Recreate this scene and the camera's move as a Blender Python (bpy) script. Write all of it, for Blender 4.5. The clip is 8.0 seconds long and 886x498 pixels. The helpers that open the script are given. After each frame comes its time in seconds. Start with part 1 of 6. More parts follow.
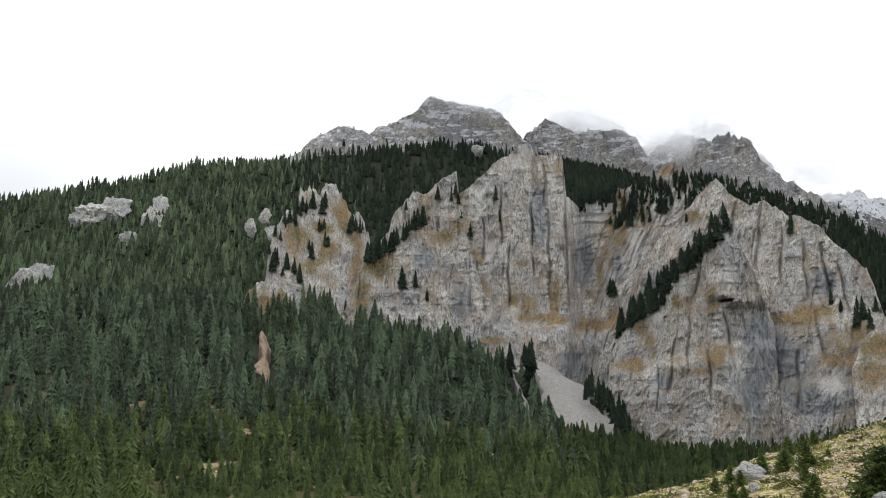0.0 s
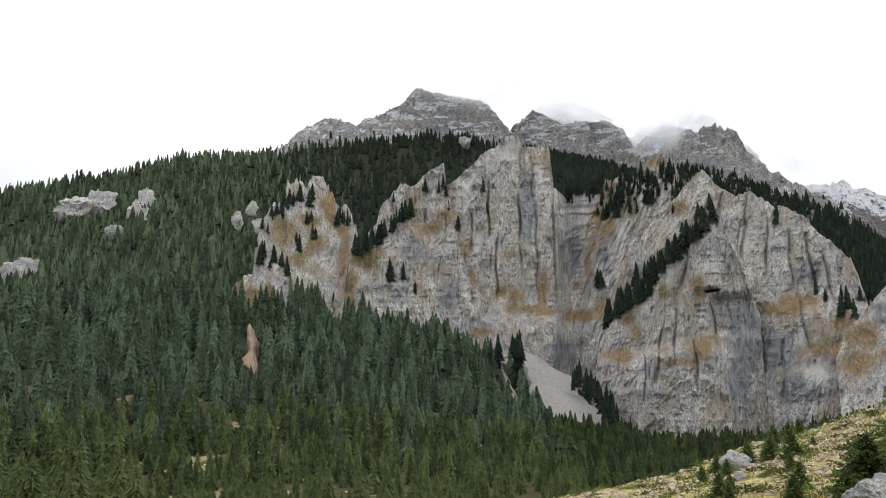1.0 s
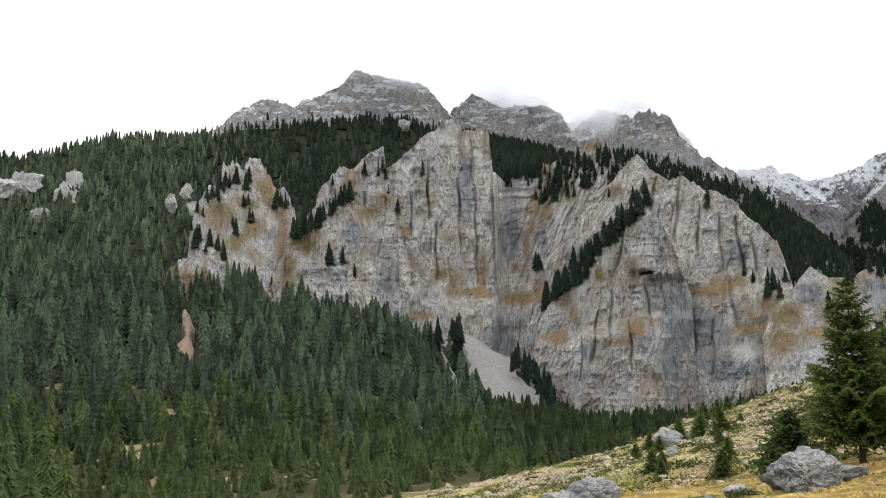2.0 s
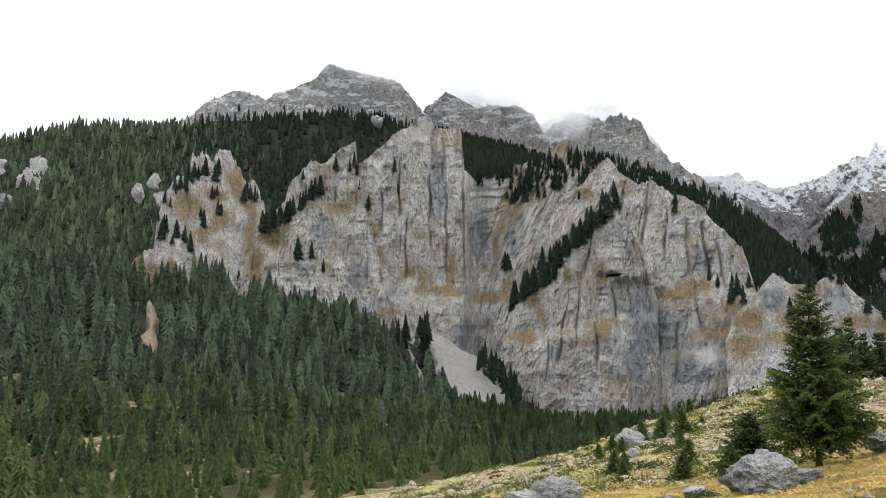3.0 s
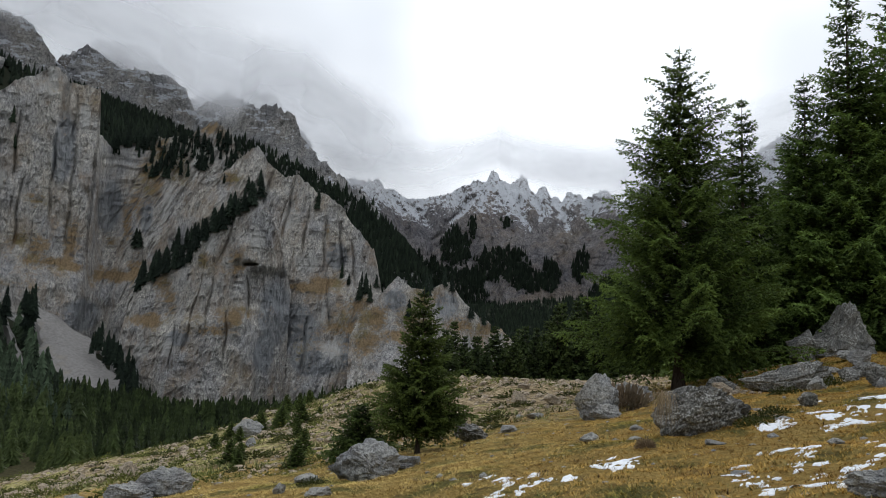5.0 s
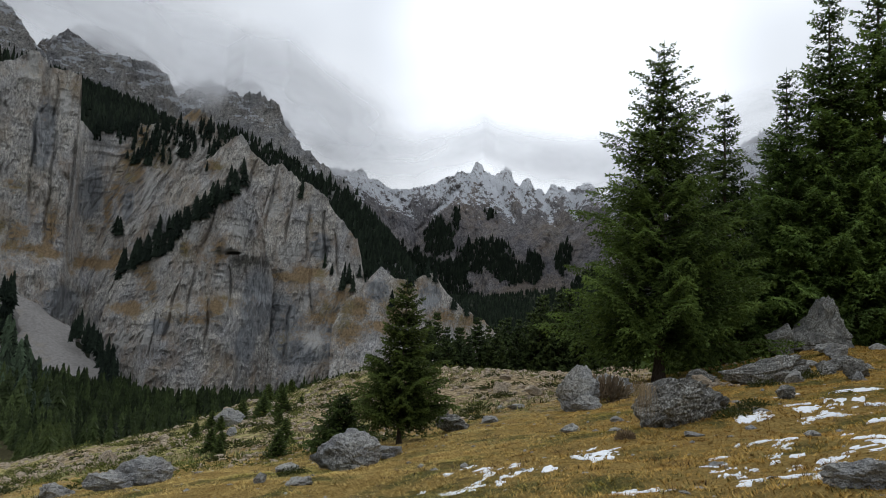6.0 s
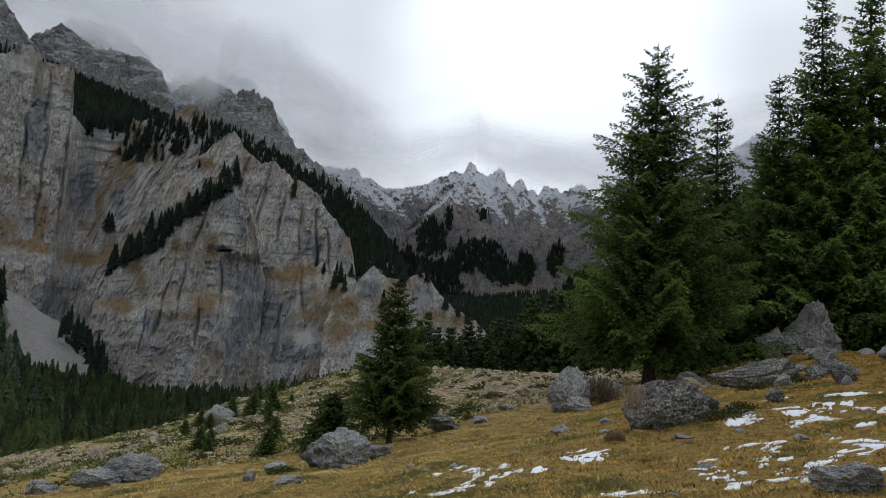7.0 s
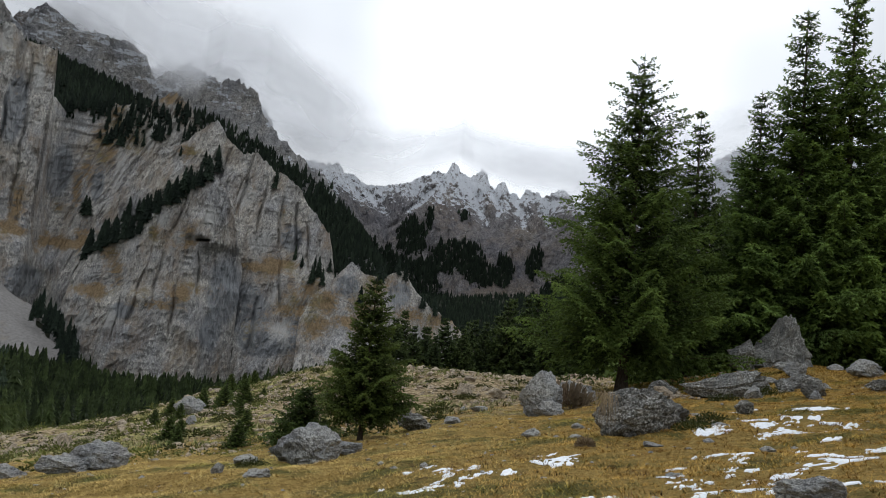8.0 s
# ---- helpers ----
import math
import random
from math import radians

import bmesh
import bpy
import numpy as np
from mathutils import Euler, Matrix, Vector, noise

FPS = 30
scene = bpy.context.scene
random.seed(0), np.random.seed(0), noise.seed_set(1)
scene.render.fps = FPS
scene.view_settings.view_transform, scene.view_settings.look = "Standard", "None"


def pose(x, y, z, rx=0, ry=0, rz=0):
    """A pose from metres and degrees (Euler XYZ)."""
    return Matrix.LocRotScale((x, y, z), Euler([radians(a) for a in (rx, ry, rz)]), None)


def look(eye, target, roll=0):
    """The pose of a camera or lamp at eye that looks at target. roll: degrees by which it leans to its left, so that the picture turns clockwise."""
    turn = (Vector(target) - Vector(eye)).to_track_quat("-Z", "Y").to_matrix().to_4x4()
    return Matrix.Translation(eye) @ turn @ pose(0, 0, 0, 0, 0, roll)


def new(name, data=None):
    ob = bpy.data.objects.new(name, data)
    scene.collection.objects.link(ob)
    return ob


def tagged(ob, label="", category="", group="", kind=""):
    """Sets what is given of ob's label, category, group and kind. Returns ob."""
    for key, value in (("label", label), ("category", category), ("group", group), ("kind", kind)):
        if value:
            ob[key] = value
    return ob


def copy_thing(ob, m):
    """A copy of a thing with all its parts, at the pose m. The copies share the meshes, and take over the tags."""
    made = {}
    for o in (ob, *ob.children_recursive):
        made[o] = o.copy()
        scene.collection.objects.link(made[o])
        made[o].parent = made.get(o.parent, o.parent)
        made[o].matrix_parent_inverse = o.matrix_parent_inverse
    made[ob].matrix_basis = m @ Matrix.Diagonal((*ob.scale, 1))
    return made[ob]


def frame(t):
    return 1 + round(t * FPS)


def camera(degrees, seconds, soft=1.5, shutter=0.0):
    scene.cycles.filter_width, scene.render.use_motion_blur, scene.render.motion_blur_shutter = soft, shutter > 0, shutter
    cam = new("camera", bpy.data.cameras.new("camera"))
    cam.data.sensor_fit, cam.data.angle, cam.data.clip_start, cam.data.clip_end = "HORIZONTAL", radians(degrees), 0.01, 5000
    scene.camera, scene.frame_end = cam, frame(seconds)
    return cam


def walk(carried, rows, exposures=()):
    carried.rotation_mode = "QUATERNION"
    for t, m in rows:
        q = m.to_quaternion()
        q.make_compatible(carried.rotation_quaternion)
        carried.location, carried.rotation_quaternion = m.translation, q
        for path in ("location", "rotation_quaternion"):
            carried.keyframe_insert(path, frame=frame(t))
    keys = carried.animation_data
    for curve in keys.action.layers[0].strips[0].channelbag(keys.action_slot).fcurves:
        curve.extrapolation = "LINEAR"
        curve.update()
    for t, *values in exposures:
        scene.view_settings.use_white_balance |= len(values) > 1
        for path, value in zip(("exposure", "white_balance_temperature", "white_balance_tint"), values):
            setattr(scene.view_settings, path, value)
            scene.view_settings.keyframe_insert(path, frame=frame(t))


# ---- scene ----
cam = camera(59.25, 8.0, soft=0.62)
EYE = 1.7
TURNS = [
    (0.0, 99.90, 0.33, -0.19), (0.5, 99.87, 0.31, -0.29), (1.0, 99.30, 0.75, -1.03), (1.5, 98.56, 1.47, -3.83),
    (1.7, 98.14, 1.59, -4.81), (2.8, 97.88, 0.86, -6.57), (3.0, 97.79, 0.37, -7.80), (3.5, 97.95, -0.34, -16.41),
    (4.0, 98.51, -1.74, -25.04), (4.5, 98.62, -2.00, -31.66), (5.0, 97.57, -2.50, -34.45), (6.5, 96.95, -3.11, -35.97),
    (7.0, 96.99, -3.56, -36.38), (7.5, 96.99, -4.16, -36.87), (8.0, 97.11, -5.86, -38.18),
]
walk(cam, [(t, pose(0, 0, EYE, a, b, c)) for t, a, b, c in TURNS],
     exposures=[(0.0, 0.72, 6500, 9), (3.15, 0.90, 6450, 8), (3.6, -0.28, 6200, 7), (4.0, -0.92, 6000, 9), (4.5, -0.85, 6000, 9), (5.0, -0.22, 6200, 8), (6.5, -0.44, 6150, 8), (7.0, -0.50, 6100, 8), (7.5, -0.34, 6180, 8), (8.0, -0.20, 6230, 8)])

# ---- sky and sun ----
SUN_AZ, SUN_EL = 43.5, 19.5


def bearing(az, el):
    a, e = radians(az), radians(el)
    return Vector((math.sin(a) * math.cos(e), math.cos(a) * math.cos(e), math.sin(e)))


world = bpy.data.worlds.new("overcast_sky")
scene.world = world
world.use_nodes = True
wn, wl = world.node_tree.nodes, world.node_tree.links
wn.clear()
w_out = wn.new("ShaderNodeOutputWorld")
w_back = wn.new("ShaderNodeBackground")
w_sky = wn.new("ShaderNodeTexSky")
w_sky.sky_type, w_sky.sun_disc = "NISHITA", False
w_sky.sun_elevation, w_sky.sun_rotation = radians(SUN_EL), radians(SUN_AZ)
w_tc = wn.new("ShaderNodeTexCoord")
w_map = wn.new("ShaderNodeMapping")
w_map.inputs["Scale"].default_value = (1.0, 1.0, 1.7)
w_n1 = wn.new("ShaderNodeTexNoise")
w_n1.inputs["Scale"].default_value, w_n1.inputs["Detail"].default_value, w_n1.inputs["Roughness"].default_value = 2.2, 3.0, 0.45
w_n1.inputs["Distortion"].default_value = 0.2
w_ramp = wn.new("ShaderNodeValToRGB")
w_ramp.color_ramp.elements[0].position, w_ramp.color_ramp.elements[0].color = 0.33, (0.64, 0.66, 0.70, 1)
w_ramp.color_ramp.elements[1].position, w_ramp.color_ramp.elements[1].color = 0.66, (0.93, 0.94, 0.97, 1)
w_dot = wn.new("ShaderNodeVectorMath")
w_dot.operation = "DOT_PRODUCT"
w_dot.inputs[1].default_value = bearing(SUN_AZ, SUN_EL)
w_glow = wn.new("ShaderNodeMapRange")
w_glow.interpolation_type = "SMOOTHERSTEP"
w_glow.inputs["From Min"].default_value, w_glow.inputs["From Max"].default_value = 0.86, 0.998
w_glow.inputs["To Min"].default_value, w_glow.inputs["To Max"].default_value = 0.84, 1.36
w_core = wn.new("ShaderNodeMapRange")  # the sun itself behind thin cloud
w_core.interpolation_type = "SMOOTHERSTEP"
w_core.inputs["From Min"].default_value, w_core.inputs["From Max"].default_value = 0.965, 0.9997
w_core.inputs["To Min"].default_value, w_core.inputs["To Max"].default_value = 0.0, 0.75
w_sum = wn.new("ShaderNodeMath")
w_sum.operation = "ADD"
w_sep = wn.new("ShaderNodeSeparateXYZ")
w_cie = wn.new("ShaderNodeMapRange")  # an overcast sky is up to three times as bright overhead as at its rim
w_cie.inputs["From Min"].default_value, w_cie.inputs["From Max"].default_value = 0.0, 1.0
w_cie.inputs["To Min"].default_value, w_cie.inputs["To Max"].default_value = 0.55, 2.2
w_both = wn.new("ShaderNodeMath")
w_both.operation = "MULTIPLY"
w_mul = wn.new("ShaderNodeVectorMath")
w_mul.operation = "SCALE"
w_dim = wn.new("ShaderNodeVectorMath")
w_dim.operation = "SCALE"
w_dim.inputs["Scale"].default_value = 0.05
w_mix = wn.new("ShaderNodeMix")
w_mix.data_type = "RGBA"
w_mix.inputs["Factor"].default_value = 0.93
wl.new(w_tc.outputs["Generated"], w_map.inputs["Vector"])
wl.new(w_map.outputs["Vector"], w_n1.inputs["Vector"])
wl.new(w_n1.outputs["Fac"], w_ramp.inputs["Fac"])
wl.new(w_tc.outputs["Generated"], w_dot.inputs[0])
wl.new(w_dot.outputs["Value"], w_glow.inputs["Value"])
wl.new(w_ramp.outputs["Color"], w_mul.inputs[0])
wl.new(w_tc.outputs["Generated"], w_sep.inputs[0])
wl.new(w_sep.outputs["Z"], w_cie.inputs["Value"])
wl.new(w_cie.outputs["Result"], w_both.inputs[0])
wl.new(w_dot.outputs["Value"], w_core.inputs["Value"])
wl.new(w_glow.outputs["Result"], w_sum.inputs[0])
wl.new(w_core.outputs["Result"], w_sum.inputs[1])
wl.new(w_sum.outputs["Value"], w_both.inputs[1])
wl.new(w_both.outputs["Value"], w_mul.inputs["Scale"])
wl.new(w_sky.outputs["Color"], w_dim.inputs[0])
wl.new(w_dim.outputs["Vector"], w_mix.inputs["A"])
wl.new(w_mul.outputs["Vector"], w_mix.inputs["B"])
wl.new(w_mix.outputs["Result"], w_back.inputs["Color"])
w_back.inputs["Strength"].default_value = 1.0
wl.new(w_back.outputs["Background"], w_out.inputs["Surface"])

sun = new("sun", bpy.data.lights.new("sun", "SUN"))
sun.data.energy, sun.data.angle, sun.data.color = 0.8, radians(25), (1.0, 0.95, 0.88)
sun.matrix_world = look((0, 0, 50), Vector((0, 0, 50)) - bearing(SUN_AZ, SUN_EL + 8))
tagged(sun, kind="structure")


# ---- noise on arrays ----
def hashed(ix, iy, iz, seed):
    h = (ix.astype(np.int64) * 374761393 + iy.astype(np.int64) * 668265263 + iz.astype(np.int64) * 1440662683 + seed * 982451653) & 0xFFFFFFFF
    h = ((h ^ (h >> 13)) * 1274126177) & 0xFFFFFFFF
    h = ((h ^ (h >> 16)) * 1103515245) & 0xFFFFFFFF
    return ((h ^ (h >> 15)) & 0xFFFFFF) / float(0xFFFFFF)


def vnoise(x, y, z=0.0, seed=0):
    x, y, z = np.broadcast_arrays(np.asarray(x, float), np.asarray(y, float), np.asarray(z, float))
    fx, fy, fz = np.floor(x), np.floor(y), np.floor(z)
    u, v, w = x - fx, y - fy, z - fz
    u, v, w = u * u * (3 - 2 * u), v * v * (3 - 2 * v), w * w * (3 - 2 * w)
    total = 0.0
    for dx in (0, 1):
        for dy in (0, 1):
            for dz in (0, 1):
                k = (u if dx else 1 - u) * (v if dy else 1 - v) * (w if dz else 1 - w)
                total = total + k * hashed(fx + dx, fy + dy, fz + dz, seed)
    return total * 2 - 1


def fbm(x, y, z=0.0, octaves=4, gain=0.5, seed=0):
    total, amp = 0.0, 1.0
    for o in range(octaves):
        total = total + amp * vnoise(np.asarray(x) * 2 ** o, np.asarray(y) * 2 ** o, np.asarray(z) * 2 ** o, seed + o * 7)
        amp *= gain
    return total


def ridged(x, y, z=0.0, octaves=4, gain=0.5, seed=0):
    total, amp = 0.0, 1.0
    for o in range(octaves):
        total = total + amp * (1 - 2 * np.abs(vnoise(np.asarray(x) * 2 ** o, np.asarray(y) * 2 ** o, np.asarray(z) * 2 ** o, seed + o * 7)))
        amp *= gain
    return total


def step(a, b, x):
    t = np.clip((np.asarray(x, float) - a) / (b - a), 0, 1)
    return t * t * (3 - 2 * t)


# ---- materials ----
def material(name, rough=0.9, spec=0.2):
    m = bpy.data.materials.new(name)
    m.use_nodes = True
    n = m.node_tree.nodes
    b = n["Principled BSDF"]
    b.inputs["Roughness"].default_value = rough
    b.inputs["Specular IOR Level"].default_value = spec
    return m, n, m.node_tree.links, b


def node(n, kind, **values):
    made = n.new(kind)
    for key, value in values.items():
        made.inputs[key].default_value = value
    return made


def noise_node(n, l, coord, scale, detail=6.0, rough=0.6, stretch=None, distortion=0.0):
    tex = node(n, "ShaderNodeTexNoise", Scale=scale, Detail=detail, Roughness=rough, Distortion=distortion)
    if stretch:
        mp = node(n, "ShaderNodeMapping", Scale=stretch)
        l.new(coord, mp.inputs["Vector"])
        coord = mp.outputs["Vector"]
    l.new(coord, tex.inputs["Vector"])
    return tex.outputs["Fac"]


def ramp(n, l, fac, *stops):
    r = n.new("ShaderNodeValToRGB")
    while len(r.color_ramp.elements) < len(stops):
        r.color_ramp.elements.new(0.5)
    for e, (p, c) in zip(r.color_ramp.elements, stops):
        e.position, e.color = p, (*c, 1) if len(c) == 3 else c
    l.new(fac, r.inputs["Fac"])
    return r.outputs["Color"]


def blend(n, l, fac, a, b, mode="MIX"):
    m = n.new("ShaderNodeMix")
    m.data_type, m.blend_type = "RGBA", mode
    for sock, val in (("Factor", fac), ("A", a), ("B", b)):
        if hasattr(val, "links"):
            l.new(val, m.inputs[sock])
        elif sock == "Factor":
            m.inputs[sock].default_value = val
        else:
            m.inputs[sock].default_value = (*val, 1)
    return m.outputs["Result"]


def span(n, l, value, a, b, lo=0.0, hi=1.0):
    m = node(n, "ShaderNodeMapRange", **{"From Min": a, "From Max": b, "To Min": lo, "To Max": hi})
    m.interpolation_type = "SMOOTHSTEP"
    l.new(value, m.inputs["Value"])
    return m.outputs["Result"]


def calc(n, l, op, a, b):
    m = n.new("ShaderNodeMath")
    m.operation = op
    for i, v in enumerate((a, b)):
        if hasattr(v, "links"):
            l.new(v, m.inputs[i])
        else:
            m.inputs[i].default_value = v
    return m.outputs[0]


def bump(n, l, bsdf, height, distance, strength=1.0):
    b = node(n, "ShaderNodeBump", Strength=strength, Distance=distance)
    l.new(height, b.inputs["Height"])
    l.new(b.outputs["Normal"], bsdf.inputs["Normal"])


def rock_material(name, unit, light=(0.47, 0.45, 0.425), dark=(0.17, 0.165, 0.16), ochre=0.5, snow=0.0, lichen=0.0, tall=0.2, speck=3.3):
    """Limestone; unit: metres of its larger blotches."""
    m, n, l, b = material(name, 0.92, 0.15)
    geo = n.new("ShaderNodeNewGeometry")
    pos = geo.outputs["Position"]
    sep = n.new("ShaderNodeSeparateXYZ")
    l.new(geo.outputs["Normal"], sep.inputs[0])
    up = sep.outputs["Z"]
    big = noise_node(n, l, pos, 1.0 / unit, 5, 0.6)
    streak = noise_node(n, l, pos, 6.0 / unit, 5, 0.66, stretch=(1, 1, tall), distortion=0.35)
    fine = noise_node(n, l, pos, 20.0 / unit, 5, 0.78, stretch=(1, 1, min(1.0, tall * 2.2)))
    mid = tuple(0.6 * a + 0.4 * c for a, c in zip(light, dark))
    base = ramp(n, l, streak, (0.30, dark), (0.38, mid), (0.52, light), (0.66, tuple(min(0.72, 1.15 * a) for a in light)))
    tone = ramp(n, l, big, (0.36, (0.74, 0.75, 0.79)), (0.62, (1.06, 1.03, 0.98)))
    col = blend(n, l, 1.0, base, tone, "MULTIPLY")
    col = blend(n, l, 0.9, col, ramp(n, l, fine, (0.38, (0.52, 0.52, 0.54)), (0.49, (0.96, 0.96, 0.96)), (0.62, (1.25, 1.25, 1.24))), "MULTIPLY")
    grit = noise_node(n, l, pos, 46.0 / unit, 3, 0.7)
    col = blend(n, l, 0.8, col, ramp(n, l, grit, (0.36, (0.5, 0.5, 0.51)), (0.47, (0.97, 0.97, 0.97)), (0.64, (1.35, 1.35, 1.33))), "MULTIPLY")
    cell = n.new("ShaderNodeTexVoronoi")
    cell.feature = "DISTANCE_TO_EDGE"
    cell.inputs["Scale"].default_value = 6.5 / unit
    warp = n.new("ShaderNodeMapping")
    warp.inputs["Scale"].default_value = (1, 1, tall)
    shift = n.new("ShaderNodeVectorMath")
    shift.operation = "ADD"
    wob = node(n, "ShaderNodeTexNoise", Scale=6.0 / unit, Detail=4.0)
    wide = n.new("ShaderNodeVectorMath")
    wide.operation = "SCALE"
    wide.inputs["Scale"].default_value = unit * 0.25
    l.new(pos, wob.inputs["Vector"])
    l.new(wob.outputs["Color"], wide.inputs[0])
    l.new(pos, shift.inputs[0])
    l.new(wide.outputs["Vector"], shift.inputs[1])
    l.new(shift.outputs["Vector"], warp.inputs["Vector"])
    l.new(warp.outputs["Vector"], cell.inputs["Vector"])
    crack = span(n, l, cell.outputs["Distance"], 0.0, 0.05)
    col = blend(n, l, calc(n, l, "MULTIPLY", calc(n, l, "SUBTRACT", 1.0, crack), span(n, l, big, 0.4, 0.6, 0.15, 0.6)), col, tuple(0.35 * a for a in dark))
    if ochre:
        stain = noise_node(n, l, pos, 1.9 / unit, 6, 0.65, stretch=(1, 1, 0.45))
        wash = calc(n, l, "MULTIPLY", span(n, l, stain, 0.44, 0.68), 0.85 * ochre)
        col = blend(n, l, wash, col, (0.40, 0.315, 0.235))
        cool = n.new("ShaderNodeAttribute")
        cool.attribute_name = "cool"
        edged = calc(n, l, "ADD", cool.outputs["Fac"], calc(n, l, "MULTIPLY", calc(n, l, "SUBTRACT", stain, 0.5), 0.9))
        col = blend(n, l, span(n, l, edged, 0.28, 0.58, 0.0, 0.85), col, blend(n, l, span(n, l, streak, 0.36, 0.62), (0.20, 0.21, 0.225), (0.38, 0.395, 0.41)))
        turf = n.new("ShaderNodeAttribute")
        turf.attribute_name = "turf"
        pale = n.new("ShaderNodeAttribute")
        pale.attribute_name = "pale"
        col = blend(n, l, calc(n, l, "MULTIPLY", span(n, l, calc(n, l, "ADD", pale.outputs["Fac"], calc(n, l, "MULTIPLY", calc(n, l, "SUBTRACT", streak, 0.5), 1.6)), 0.28, 0.75), 0.85), col, (0.62, 0.605, 0.575))
        wild = calc(n, l, "ADD", calc(n, l, "MULTIPLY", calc(n, l, "SUBTRACT", stain, 0.5), 1.9), calc(n, l, "MULTIPLY", calc(n, l, "SUBTRACT", fine, 0.5), 0.7))
        ledge = calc(n, l, "ADD", calc(n, l, "MULTIPLY", up, 0.75), wild)
        ledge = calc(n, l, "ADD", ledge, calc(n, l, "MULTIPLY", turf.outputs["Fac"], 0.86))
        grass = ramp(n, l, fine, (0.35, (0.19, 0.137, 0.075)), (0.65, (0.42, 0.305, 0.18)))
        grass = blend(n, l, span(n, l, big, 0.5, 0.62, 0.0, 0.6), grass, (0.17, 0.155, 0.06))
        col = blend(n, l, calc(n, l, "MULTIPLY", span(n, l, ledge, 0.30, 1.10), min(1.0, 1.4 * ochre)), col, grass)
    if lichen:
        spots = noise_node(n, l, pos, 15.0 / unit, 5, 0.75)
        col = blend(n, l, calc(n, l, "MULTIPLY", calc(n, l, "MULTIPLY", span(n, l, spots, 0.52, 0.56), span(n, l, big, 0.40, 0.58, 0.25, 1.0)), lichen), col, (0.62, 0.62, 0.59))
    if snow:
        drift = noise_node(n, l, pos, 9.0 / unit, 7, 0.72)
        lying = n.new("ShaderNodeAttribute")
        lying.attribute_name = "drift"
        hold = calc(n, l, "ADD", calc(n, l, "MULTIPLY", up, 0.7), calc(n, l, "MULTIPLY", calc(n, l, "SUBTRACT", drift, 0.5), speck))
        hold = calc(n, l, "ADD", hold, calc(n, l, "MULTIPLY", lying.outputs["Fac"], 0.36 * 3.3 / speck))
        high = n.new("ShaderNodeSeparateXYZ")
        l.new(pos, high.inputs[0])
        hold = calc(n, l, "ADD", hold, span(n, l, high.outputs["Z"], 220, 440, -0.7, 0.04))
        col = blend(n, l, calc(n, l, "MULTIPLY", span(n, l, hold, 0.46, 0.58), snow), col, (0.82, 0.84, 0.88))
    l.new(col, b.inputs["Base Color"])
    height = calc(n, l, "ADD", calc(n, l, "ADD", fine, calc(n, l, "MULTIPLY", grit, 0.6)), calc(n, l, "MULTIPLY", streak, 0.5))
    bump(n, l, b, height, unit * 0.07, 0.95)
    return m


